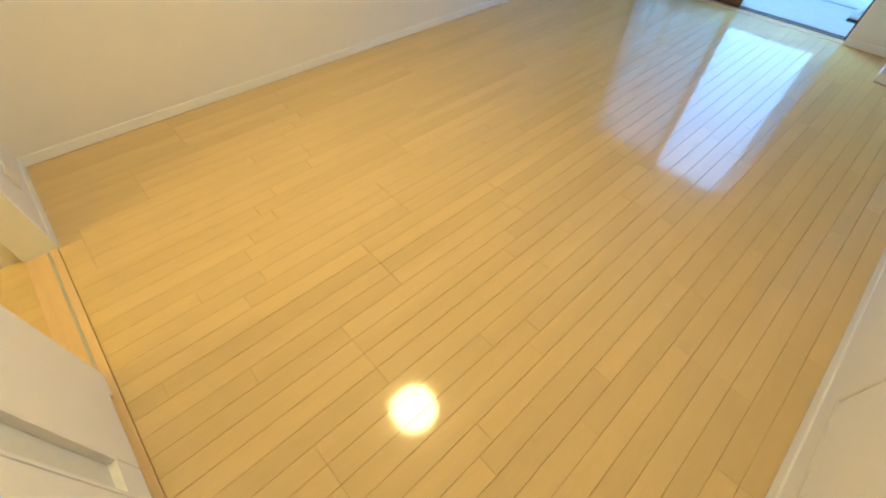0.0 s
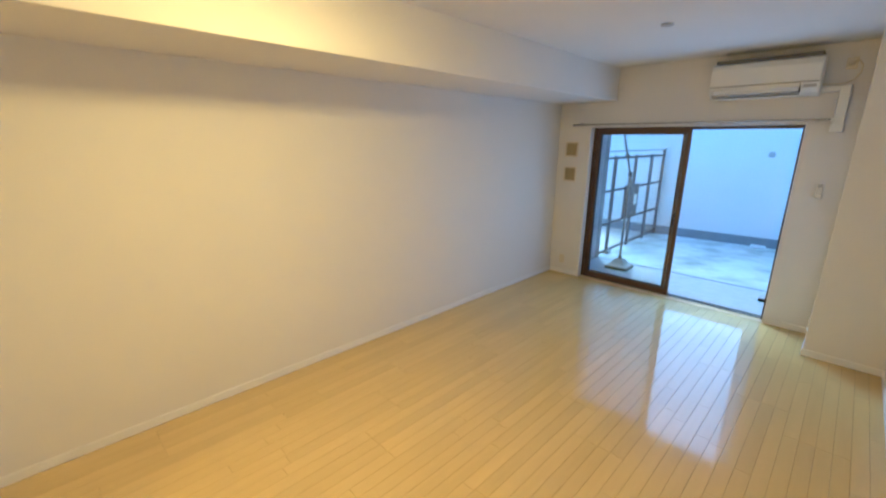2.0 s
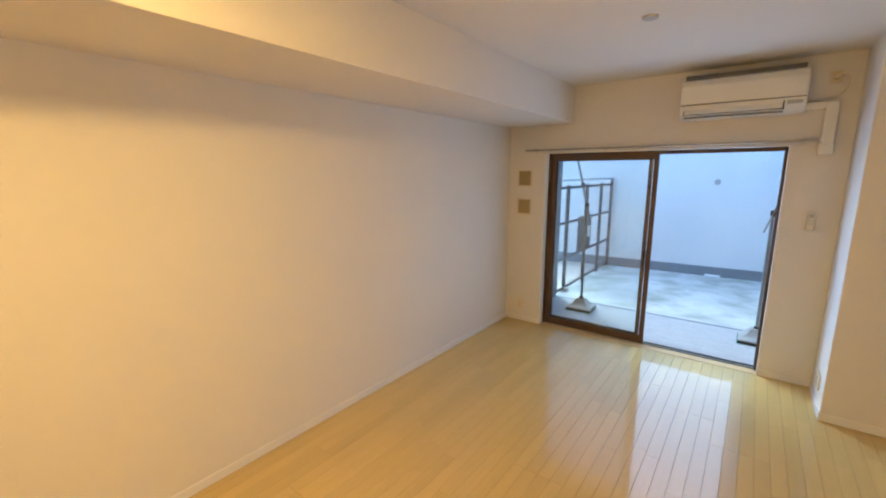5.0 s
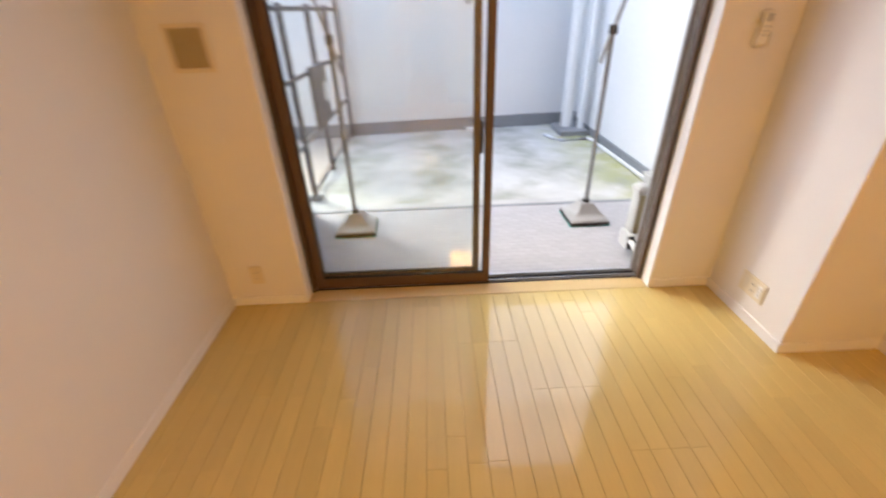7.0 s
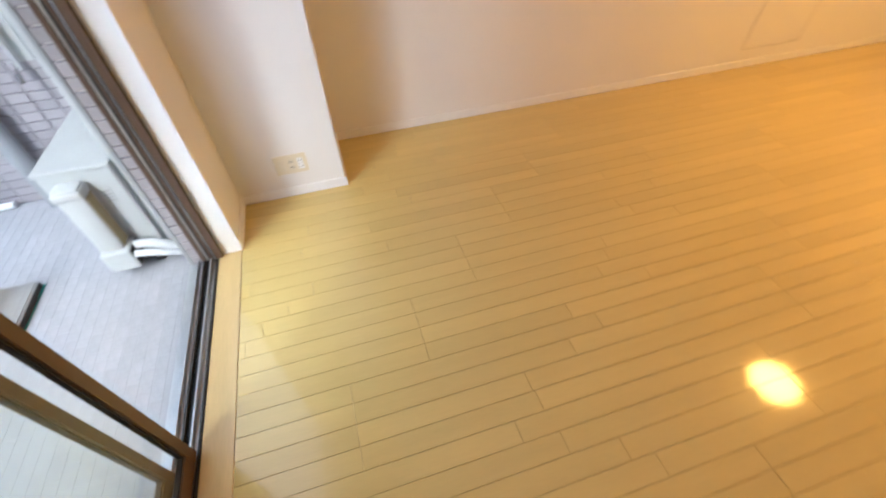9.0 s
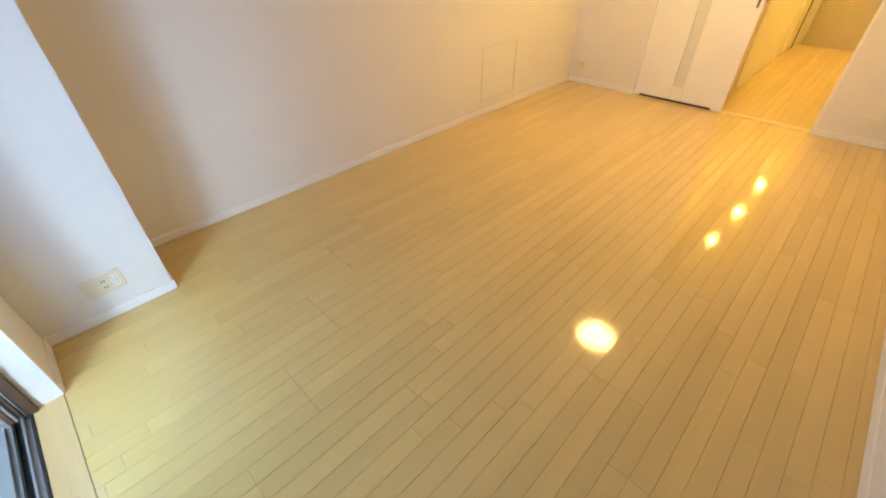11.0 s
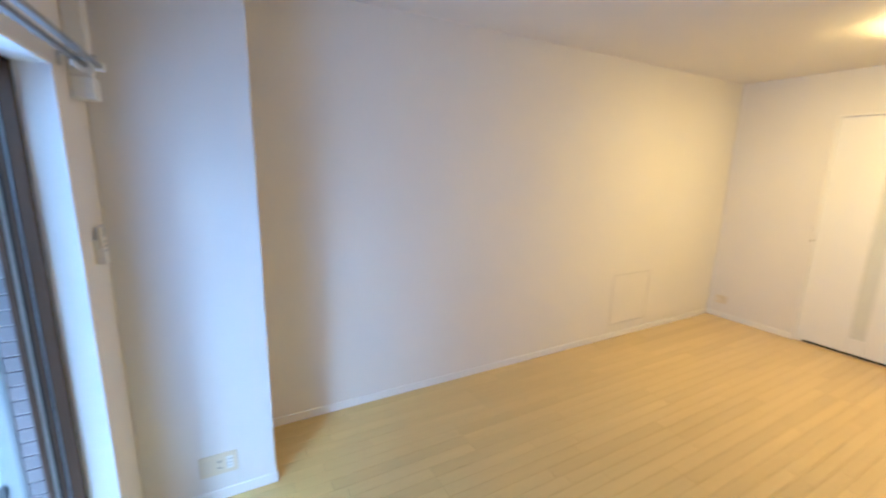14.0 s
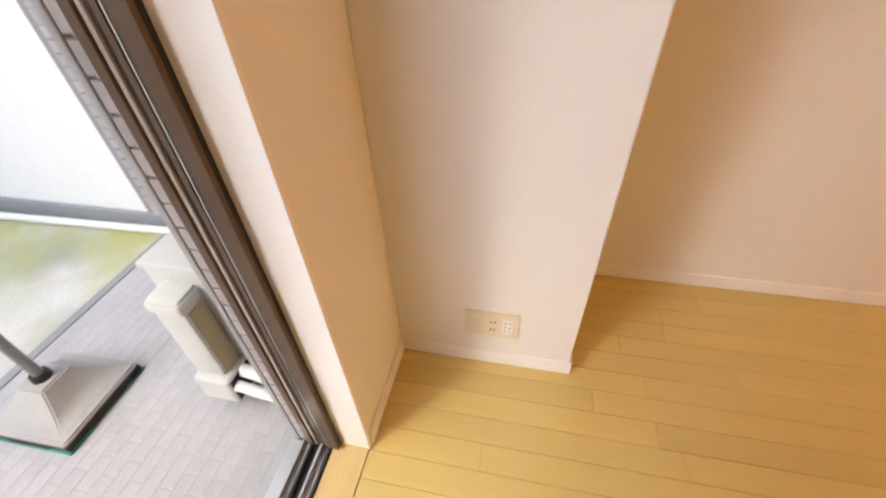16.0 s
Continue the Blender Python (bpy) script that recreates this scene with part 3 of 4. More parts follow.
# two near-black strips painted for the shade under and beside the louvre
slab("outlet_slot", [(-A + 0.03, A - 0.125, -0.150, -0.136, -0.1285, -0.124)], SLOT, d, "dark strip painted for the shaded air slot", 0)
slab("louvre_end", [(A - 0.127, A - 0.121, -0.208, -0.17, -0.115, -0.055)], SLOT, d, "dark strip painted for the shade at the louvre end", 0)
slab("signal_window", [(A - 0.105, A - 0.02, -0.209, -0.200, -0.080, -0.055)], GREYP, d, "pale grey signal window", 0.002)
for i in range(9):
    slab("top_slat", [(-A + 0.03, A - 0.03, -0.14 + i * 0.014, -0.132 + i * 0.014, 0.1705, 0.175)], GREYP, d, "", 0)

d = thing("pipe_cover", (2.60, YN, 1.86), "white plastic cover of the air conditioner pipes", "pipe cover")
slab("riser", [(-0.036, 0.036, -0.058, 0, 0.0, 0.335)], WPLAS, d, "", 0.008)
slab("elbow", [(-0.157, 0.036, -0.055, 0, 0.285, 0.338)], WPLAS, d, "", 0.008)
slab("end_cap", [(-0.044, 0.044, -0.066, 0, -0.04, 0.035)], WPLAS, d, "", 0.008)
d = thing("conditioner_socket", (2.60, YN, 2.365), "ivory wall socket with a plug and looped cord", "socket")
slab("plate", [(-0.035, 0.035, -0.008, 0, -0.045, 0.045)], PLATE, d, "", 0.003)
slab("plug", [(-0.018, 0.018, -0.04, -0.008, -0.014, 0.018)], PLATE, d, "", 0.005)
bm = bmesh.new()
tube(bm, [(0.0, -0.04, 0.0), (0.02, -0.055, 0.012), (0.05, -0.05, 0.005), (0.068, -0.035, -0.03), (0.066, -0.025, -0.075), (0.04, -0.02, -0.12), (0.0, -0.02, -0.148), (-0.06, -0.02, -0.158), (-0.157, -0.03, -0.150)], 0.0045, 8)
part("cord", bm, PLATE, d, "ivory power cord", True)

# ---- double curtain rail ----
d = thing("curtain_rail", (1.39, YN, 1.925), "double aluminium curtain rail above the window", "curtain rail")
for y in (-0.045, -0.085):
    slab("rail", [(-1.17, 1.17, y - 0.008, y + 0.008, -0.006, 0.008)], POLEM, d, "slim metal rail", 0.002)
    for x in (-1.175, 1.175):
        slab("end_cap", [(x - 0.012, x + 0.012, y - 0.012, y + 0.012, -0.012, 0.014)], WPLAS, d, "pale end cap", 0.003)
for x in (-1.08, -0.36, 0.36, 1.08):
    slab("bracket", [(x - 0.012, x + 0.012, -0.098, 0.0, 0.012, 0.018), (x - 0.012, x + 0.012, -0.004, 0.0, -0.02, 0.018)], ALU, d, "metal bracket", 0.001)
for i in range(7):
    bm = bmesh.new()
    box(bm, 1.02 + i * 0.018, 1.028 + i * 0.018, -0.050, -0.040, -0.024, -0.008, 0.001)
    part("glider", bm, WPLAS, d, "")

# ---- the window: bronze frame, two sashes slid to the west ----
d = tagged(thing("window_1", (WX0, YF0, 0.0), "bronze aluminium sliding window, half open", "window"), kind="structure")
W, T = WX1 - WX0, YF1 - YF0
for x0, x1, way in ((0, 0.022, 1), (W - 0.022, W, -1)):
    # solid slab, coloured dark for the shaded channels between the ribs
    slab("jamb", [(x0, x1, -0.015, 0.077, -0.02, WZ)], DARKAL, d, "dark slab painted for the shade between jamb ribs", 0.001)
    face = x1 if way > 0 else x0
    # the GREYP rib's pale colour stands for a reflection along the bronze
    for y0, y1, out, mat in ((-0.015, 0.016, 0.010, BRONZE), (0.021, 0.025, 0.007, ALU), (0.030, 0.040, 0.005, BRONZE), (0.050, 0.058, 0.006, GREYP), (0.060, 0.077, 0.010, BRONZE)):
        slab("jamb_rib", [(min(face, face + way * out), max(face, face + way * out), y0, y1, 0, WZ - 0.02)], mat, d, "", 0.001)
    slab("jamb_seal", [(min(face, face + way * 0.002), max(face, face + way * 0.002), 0.0415, 0.0485, 0.01, WZ - 0.03)], RUBBER, d, "black gasket", 0)
slab("head", [(0.022, W - 0.022, 0, T, WZ - 0.030, WZ)], BRONZE, d, "", 0.001)
slab("head_rib", [(0.022, W - 0.022, 0.010, 0.016, WZ - 0.045, WZ - 0.030)], BRONZE, d, "", 0.001)
slab("threshold", [(0.022, W - 0.022, 0.0, T + 0.02, -0.03, -0.012)], ALU, d, "grey aluminium threshold", 0.001)
for y in (0.012, 0.040, 0.068, 0.096):
    slab("track", [(0.022, W - 0.022, y - 0.004, y + 0.004, -0.012, 0.006)], DARKAL if y in (0.012, 0.068) else ALU, d, "running track", 0.001)
slab("channel", [(0.022, W - 0.022, 0.046, 0.062, -0.012, -0.008)], RUBBER, d, "dark channel between the tracks", 0)


def sash(x0, x1, y, stile, meeting):
    s = slab("sash", [(x0, x0 + stile, y - 0.016, y + 0.016, 0.006, WZ - 0.03), (x1 - meeting, x1, y - 0.016, y + 0.016, 0.006, WZ - 0.03),
                      (x0 + stile, x1 - meeting, y - 0.014, y + 0.014, 0.006, 0.070), (x0 + stile, x1 - meeting, y - 0.014, y + 0.014, WZ - 0.085, WZ - 0.03)], BRONZE, d, "", 0.0015)
    slab("bead", [(x0 + stile, x0 + stile + 0.005, y - 0.009, y + 0.009, 0.07, WZ - 0.085), (x1 - meeting - 0.005, x1 - meeting, y - 0.009, y + 0.009, 0.07, WZ - 0.085),
                  (x0 + stile, x1 - meeting, y - 0.009, y + 0.009, 0.070, 0.076), (x0 + stile, x1 - meeting, y - 0.009, y + 0.009, WZ - 0.091, WZ - 0.085)], RUBBER, s, "black glazing gasket", 0)
    p = slab("pane", [(x0 + stile + 0.001, x1 - meeting - 0.001, y - 0.0025, y + 0.0025, 0.071, WZ - 0.086)], PANE, s, "clear glass pane", 0)
    p.visible_shadow = False
    return s


inner = sash(0.034, 1.068, 0.033, 0.050, 0.036)
outer = sash(0.020, 1.010, 0.086, 0.050, 0.030)
slab("sash_latch", [(1.000, 1.012, 0.104, 0.116, 0.86, 0.93)], DARKAL, outer, "small dark latch", 0.002)
slab("finger_pull", [(1.004, 1.018, 0.012, 0.018, 0.80, 0.96)], DARKAL, inner, "dark finger pull", 0.002)
structure("window_board", [(WX0 + 0.012, WX1 - 0.012, YN + 0.002, YF0 + 0.004, -0.02, 0.0025)], SILLW, "pale wooden threshold board at the window", "threshold", 0.001)

# ---- the yard ----
structure("ground", [(-40, 44, YF1 + 0.06, 60, -0.4, GZ - 0.012)], EARTH, "pale bare ground beyond the fence", "ground")
structure("yard_slab", [(0.02, TX1, 6.755, 10.2, -0.3, GZ)], CONC, "weathered concrete yard slab with dark damp patches", "yard floor", 0.004)
structure("facade_north", [(-3.4, WX0, YF1, YO, -0.3, 2.75), (WX1, TX1 + 1.0, YF1, YO, -0.3, 2.75), (WX0, WX1, YF1, YO, WZ + 0.03, 2.75)], MORTAR, "grey mortar bed of the tiled facade", "facade")
structure("cheek_wall_east", [(TX1, TX1 + 0.2, YO, TY1, -0.3, 2.75)], MORTAR, "tiled cheek wall of the terrace", "wall")
structure("cheek_wall_west", [(TX0 - 0.2, TX0, YO, TY0, -0.3, 2.75)], MORTAR, "tiled cheek wall of the terrace", "wall")
structure("balcony_soffit", [(TX0 - 0.2, TX1 + 0.2, YF1, TY1, 2.75, 2.95)], OUTW, "white rendered underside of the balcony above", "soffit")
structure("yard_wall_east", [(TX1 + 0.012, TX1 + 0.2, TY1, 11.0, -0.3, 6.0)], OUTW, "white rendered boundary wall", "wall")
structure("yard_wall_west", [(-3.5, -3.3, YO, 9.0, -0.3, 1.7)], OUTW, "white rendered boundary wall", "wall")
FAR = 0.08
fw = structure("yard_wall_far", [(-1.5, 4.6, 0.0, 0.2, -0.3, 6.0)], OUTW, "tall white rendered wall closing the yard", "wall")
fw.location, fw.rotation_euler = (0.0, 9.34, 0), (0, 0, math.atan(FAR))
fk = structure("yard_kerb_far", [(-1.5, 4.6, -0.025, 0.0, GZ - 0.1, 0.085)], KERB, "grey painted base of the yard wall", "wall base", 0.006)
fk.location, fk.rotation_euler = (0.0, 9.34, 0), (0, 0, math.atan(FAR))
structure("yard_kerb_east", [(TX1 - 0.014, TX1 + 0.012, 6.70, 9.9, GZ - 0.05, 0.012)], KERB, "low grey base of the boundary wall", "wall base", 0.006)
structure("drain_edge", [(TX0, TX1, 6.715, 6.757, -0.3, GZ + 0.004)], KERB, "narrow grey drain edge of the terrace", "drain", 0.003)
structure("gutter_edge", [(TX0, 2.35, 6.757, 6.85, -0.25, GZ + 0.003)], EDGING, "pale cement edging along the terrace", "edging", 0.002)
structure("corner_trim", [(WX1 - 0.009, WX1 + 0.020, YO - 0.009, YO + 0.006, GZ, WZ + 0.03)], PIPEG, "pale grey metal corner trim at the window opening", "trim", 0.002)
structure("corner_trim", [(WX0 - 0.020, WX0 + 0.009, YO - 0.009, YO + 0.006, GZ, WZ + 0.03)], PIPEG, "pale grey metal corner trim at the window opening", "trim", 0.002)
# white drain pipe on the ground, and the far downpipe on its block
d = thing("ground_pipe", (3.22, 7.0, GZ), "thin white drain pipe lying along the wall", "pipe")
bm = bmesh.new()
tube(bm, [(0.04, -0.38, 0.022), (0.03, 0.0, 0.022), (-0.01, 1.55, 0.022), (-0.06, 1.66, 0.022), (-0.40, 1.63, 0.022), (-0.47, 1.72, 0.022), (-0.53, 1.92, 0.022)], 0.020, 10)
part("pipe", bm, OUTW, d, "", True)
d = thing("pipe_block", (3.10, 9.05, GZ), "grey concrete block under white downpipes", "block")
slab("block", [(-0.22, 0.17, -0.20, 0.30, 0.0, 0.07)], KERB, d, "", 0.01)
for x, y, r in ((-0.06, 0.10, 0.075), (0.10, -0.02, 0.045)):
    bm = bmesh.new()
    tube(bm, [(x, y, 0.07), (x, y, 6.0)], r, 16)
    pipe = part("downpipe", bm, OUTW, d, "white painted downpipe", True)
    for z in (0.72, 1.52, 2.35):
        slab("clamp", [(x - r - 0.012, x + r + 0.012, y - 0.012, y + 0.012, z - 0.012, z + 0.012)], OUTW, pipe, "", 0.003)
d = thing("drain_cover", (1.78, 9.38, GZ), "small white drain outlet at the wall foot", "drain")
slab("body", [(-0.11, 0.11, -0.06, 0.06, 0.0, 0.04)], OUTW, d, "", 0.012)
d = thing("yard_vent", (1.70, 9.34 + 1.7 * FAR, 1.535), "small pale round vent on the yard wall", "vent")
bm = bmesh.new()
lathe(bm, [(0.0, 0.03), (0.038, 0.03), (0.05, 0.018), (0.05, 0.0), (0, 0)], sides=24)
bmesh.ops.rotate(bm, verts=bm.verts, cent=(0, 0, 0), matrix=Matrix.Rotation(radians(90), 3, "X"))
part("cap", bm, GREYP, d, "", True)

# metal fence along the west side of the slab
d = thing("fence", (0.05, 7.05, GZ), "dark grey steel fence with rails and a hung panel", "fence")
for y in (0.0, 0.84, 1.60, 2.235):
    slab("post", [(-0.022, 0.022, y - 0.022, y + 0.022, 0, 1.60)], STEEL, d, "", 0.003)
for z in (0.06, 0.52, 1.05, 1.56):
    slab("rail", [(-0.014, 0.014, -0.3, 2.25, z - 0.018, z + 0.018)], STEEL, d, "", 0.003)
slab("cap_rail", [(-0.030, 0.030, -0.3, 2.26, 1.655, 1.68)], ALU, d, "pale top rail", 0.004)
slab("end_post", [(-0.02, 0.02, 2.215, 2.255, 1.60, 1.66)], STEEL, d, "", 0.002)
slab("hung_panel", [(0.018, 0.050, 0.42, 1.00, 0.54, 1.10)], STEEL, d, "dark flat panel hung on the rails", 0.006)
slab("panel_window", [(0.050, 0.056, 0.80, 0.93, 0.74, 0.92)], WPLAS, d, "pale label on the panel", 0.002)
slab("foot", [(-0.05, 0.06, -0.05, 0.07, 0.0, 0.06)], CONC, d, "concrete footing", 0.012)


# ---- laundry pole stands ----
def pole_stand(at, lean, turn):
    d = thing("laundry_stand", at, "grey laundry pole stand on a weighted pyramid base", "laundry stand", "laundry pole stands", turn=turn)
    bm = bmesh.new()
    levels = [(0.150, 0.0), (0.150, 0.042), (0.128, 0.050), (0.085, 0.092), (0.055, 0.135), (0.048, 0.150)]
    rings = [[bm.verts.new((sx * r, sy * r, z)) for sx, sy in ((-1, -1), (1, -1), (1, 1), (-1, 1))] for r, z in levels]
    for a, b in zip(rings, rings[1:]):
        for k in range(4):
            bm.faces.new((a[k], a[(k + 1) % 4], b[(k + 1) % 4], b[k]))
    bm.faces.new(list(reversed(rings[0]))), bm.faces.new(rings[-1])
    bmesh.ops.bevel(bm, geom=list(bm.edges), offset=0.005, segments=2, affect="EDGES")
    base = part("base", bm, GREYST, d, "weathered grey plastic base", True)
    slab("base_lip", [(-0.1525, 0.1525, -0.1525, 0.1525, 0.004, 0.030)], DARKAL, base, "dark lower lip", 0.004)
    for s in (-1, 1):
        # near-black sheets on the closed sides paint the shade of cutouts
        slab("foot_recess", [(-0.075, 0.075, s * 0.1535 - 0.0015, s * 0.1535 + 0.0015, 0.003, 0.024)], SLOT, base, "dark sheet painted for the shade under the base edge", 0)
        slab("foot_recess", [(s * 0.1535 - 0.0015, s * 0.1535 + 0.0015, -0.075, 0.075, 0.003, 0.024)], SLOT, base, "dark sheet painted for the shade under the base edge", 0)
    slab("base_sheet", [(-0.158, 0.158, -0.158, 0.158, 0.0, 0.004)], TEAL, d, "teal rim under the base", 0)
    bm = bmesh.new()
    lathe(bm, [(0.0, 0.15), (0.028, 0.15), (0.026, 0.172), (0.0, 0.172)], sides=20)
    part("collar", bm, DARKAL, d, "dark collar", True)
    bm = bmesh.new()
    tube(bm, [(0, 0, 0.16), (0, 0, 1.36)], 0.0155, 14)
    part("pole", bm, POLEM, d, "thin metal pole", True)
    for z in (1.37, 1.62):
        bm = bmesh.new()
        x = lean * (z - 1.37)
        box(bm, x - 0.024, x + 0.024, -0.022, 0.022, z - 0.03, z + 0.03, 0.008)
        part("joint", bm, DARKAL, d, "black plastic joint", True)
    for y in (-0.016, 0.016):
        bm = bmesh.new()
        tube(bm, [(-lean * 0.20, y, 1.17), (0, y, 1.37), (lean * 0.25, y, 1.62), (lean * 0.75, y, 2.12)], 0.008, 10)
        part("arm", bm, POLEM, d, "folding metal arm", True)
    bm = bmesh.new()
    tube(bm, [(lean * 0.75, -0.03, 2.12), (lean * 0.75, 0.03, 2.12)], 0.012, 10)
    part("arm_end", bm, DARKAL, d, "", True)
    return d


pole_stand((0.54, 6.40, GZ), -0.26, 2)
pole_stand((2.39, 6.42, GZ), 0.28, 1)

# ---- outdoor unit of the air conditioner ----
d = thing("outdoor_unit", (2.57, 5.70, GZ), "white outdoor air conditioner unit on low feet", "outdoor unit")
slab("body", [(0, 0.70, 0.0, 0.275, 0.03, 0.545)], UNITW, d, "", 0.008)
slab("top_cover", [(-0.006, 0.706, -0.005, 0.282, 0.532, 0.552)], UNITW, d, "white lid", 0.005)
for y in (0.03, 0.22):
    slab("foot", [(-0.02, 0.12, y, y + 0.04, 0.0, 0.03)], DARKAL, d, "dark mounting foot", 0.004)
    slab("foot", [(0.58, 0.72, y, y + 0.04, 0.0, 0.03)], DARKAL, d, "dark mounting foot", 0.004)
slab("base_tray", [(-0.012, 0.71, 0.0, 0.28, 0.022, 0.034)], DARKAL, d, "dark base tray", 0.002)
bm = bmesh.new()
box(bm, -0.080, 0.002, 0.122, 0.225, 0.13, 0.50, 0.015)
valve = part("valve_cover", bm, UNITW, d, "white pipe cover on the side", True)
slab("cover_lip", [(-0.087, 0.002, 0.116, 0.230, 0.45, 0.49)], UNITW, valve, "", 0.012)
# darker sheet on the south side paints the cover's shaded face
slab("cover_band", [(-0.068, -0.004, 0.1195, 0.1235, 0.17, 0.445)], GRILLE, valve, "dark sheet painted for the shaded side of the cover", 0.003)
slab("valve_box", [(-0.105, 0.0, 0.100, 0.228, 0.050, 0.165)], UNITW, d, "", 0.012)
# the box is closed: this dark plate paints the shade of its mouth
slab("valve_mouth", [(-0.096, -0.006, 0.0985, 0.101, 0.062, 0.155)], SLOT, d, "dark plate painted for the shade in the cover mouth", 0)
for i, (dx, r) in enumerate(((-0.030, 0.021), (-0.074, 0.017))):
    bm = bmesh.new()
    tube(bm, [(dx, 0.16, 0.12 - i * 0.02), (dx - 0.008, 0.09, 0.142 - i * 0.02), (dx - 0.012, 0.03, 0.132 - i * 0.02), (dx - 0.006, -0.03, 0.098 - i * 0.01), (dx + 0.01, -0.075, 0.06), (dx + 0.025, -0.10, 0.03)], r, 12)
    part("hose", bm, OUTW, d, "white insulated hose", True)
slab("rating_label", [(-0.0015, 0.001, 0.055, 0.095, 0.36, 0.44)], UNITW, d, "small pale rating label", 0)
for i in range(4):
    slab("label_line", [(-0.0022, 0.0, 0.060, 0.090, 0.372 + i * 0.016, 0.378 + i * 0.016)], GREYP, d, "grey printed bar", 0)

# ---- on the tiled cheek wall ----
d = thing("downpipe", (3.235, 6.40, GZ), "grey vinyl rainwater downpipe with brackets", "downpipe")
bm = bmesh.new()
tube(bm, [(0, 0, 0.0), (0, 0, 2.75)], 0.046, 18)
part("pipe", bm, PIPEG, d, "", True)
for z in (0.72, 1.52, 2.5):
    bm = bmesh.new()
    lathe(bm, [(0.046, -0.014), (0.052, -0.014), (0.052, 0.014), (0.046, 0.014)], (0, 0, z), 20)
    box(bm, 0.045, 0.066, -0.008, 0.008, z - 0.010, z + 0.010)
    part("bracket", bm, PIPEG, d, "grey pipe bracket")
    slab("sleeve_joint", [(-0.012, 0.012, -0.062, -0.045, z - 0.012, z + 0.012)], ALU, d, "", 0.003)
d = thing("wall_tap", (3.30, 6.13, 0.64), "small metal yard tap on the tiled wall", "tap")
bm = bmesh.new()
tube(bm, [(0, 0, 0), (-0.05, 0, 0), (-0.075, 0, -0.01), (-0.08, 0, -0.05)], 0.012, 10)
tube(bm, [(-0.045, 0, 0.0), (-0.045, 0, 0.035)], 0.008, 8)
part("spout", bm, CHROME, d, "", True)
slab("tap_handle", [(-0.068, -0.022, -0.008, 0.008, 0.035, 0.045)], CHROME, d, "", 0.003)
d = thing("terrace_lamp", (3.30, 6.19, 1.855), "small white terrace wall lamp, unlit", "wall lamp")
slab("base", [(-0.03, 0.0, -0.06, 0.06, 0.02, 0.11)], GREYP, d, "grey mounting base", 0.006)
bm = bmesh.new()
lathe(bm, [(0.0, -0.065), (0.028, -0.06), (0.040, -0.038), (0.046, 0.0), (0.046, 0.028), (0.0, 0.028)], (-0.055, 0, 0.02), 24)
part("shade", bm, OUTW, d, "white frosted shade", True)
d = thing("duct_cover", (2.64, YO + 0.012, 0.56), "pale grey pipe duct running up the facade", "pipe duct")
slab("duct", [(-0.045, 0.04, 0.0, 0.115, -0.62, 1.10)], UNITW, d, "", 0.006)
bm = bmesh.new()
box(bm, -0.052, 0.06, 0.0, 0.135, 1.08, 1.36, 0.02)
part("elbow", bm, UNITW, d, "", True)
slab("joint_label", [(-0.037, -0.034, 0.03, 0.08, 0.74, 0.765)], WPLAS, d, "small white joint label", 0)
d = thing("drying_arm", (2.62, YO + 0.185, 0.62), "dark slotted drying arm folded down", "drying arm")
lean = Matrix.Rotation(radians(1.5), 4, "X")
def leaning(name, boxes, mat, label=""):
    """A part of the arm, leaning away from the facade towards its top."""
    bm = bmesh.new()
    for b in boxes:
        box(bm, *b, 0.002)
    bmesh.ops.transform(bm, verts=bm.verts, matrix=lean.inverted())
    return part(name, bm, mat, d, label)
arm = leaning("arm", [(-0.010, 0.016, 0.000, 0.016, 0.64, 1.20)], DARKAL)
leaning("mount", [(-0.008, 0.018, -0.03, 0.022, 1.19, 1.22)], DARKAL)
leaning("strap", [(-0.006, 0.006, -0.004, 0.012, 0.22, 0.66)], ALU, "thin pale strut")
bm = bmesh.new()
rim = [(0.012, 0.24), (0.028, 0.68), (0.040, 1.20), (-0.055, 1.20), (-0.050, 1.05), (-0.022, 0.97), (-0.030, 0.68), (-0.035, 0.24)]
faces = [[bm.verts.new((x, y, z)) for y, z in rim] for x in (0.018, 0.030)]
bm.faces.new(faces[0]), bm.faces.new(list(reversed(faces[1])))
for k in range(len(rim)):
    j = (k + 1) % len(rim)
    bm.faces.new((faces[0][j], faces[0][k], faces[1][k], faces[1][j]))
bmesh.ops.recalc_face_normals(bm, faces=bm.faces)
part("backplate", bm, UNITW, d, "pale grey backing plate")
for i in range(6):
    z = 0.72 + (i // 3) * 0.22 + (i % 3) * 0.045
    leaning("notch", [(-0.012, 0.012, 0.0205, 0.032, z, z + 0.022)], DARKAL, "small dark notch of the arm")


# ---- pieces: wall tiles, paving and floor strips ----
def piece_mesh(name, w, h, t, mat, bev):
    """A tile that lies in the xy plane with a chamfered upper edge."""
    bm = bmesh.new()
    a = [bm.verts.new((sx * w / 2, sy * h / 2, 0)) for sx, sy in ((-1, -1), (1, -1), (1, 1), (-1, 1))]
    b = [bm.verts.new((sx * w / 2, sy * h / 2, t - bev)) for sx, sy in ((-1, -1), (1, -1), (1, 1), (-1, 1))]
    c = [bm.verts.new((sx * (w / 2 - bev), sy * (h / 2 - bev), t)) for sx, sy in ((-1, -1), (1, -1), (1, 1), (-1, 1))]
    for lo, hi in ((a, b), (b, c)):
        for k in range(4):
            bm.faces.new((lo[k], lo[(k + 1) % 4], hi[(k + 1) % 4], hi[k]))
    bm.faces.new(c)
    return mesh_of(name, bm, mat)


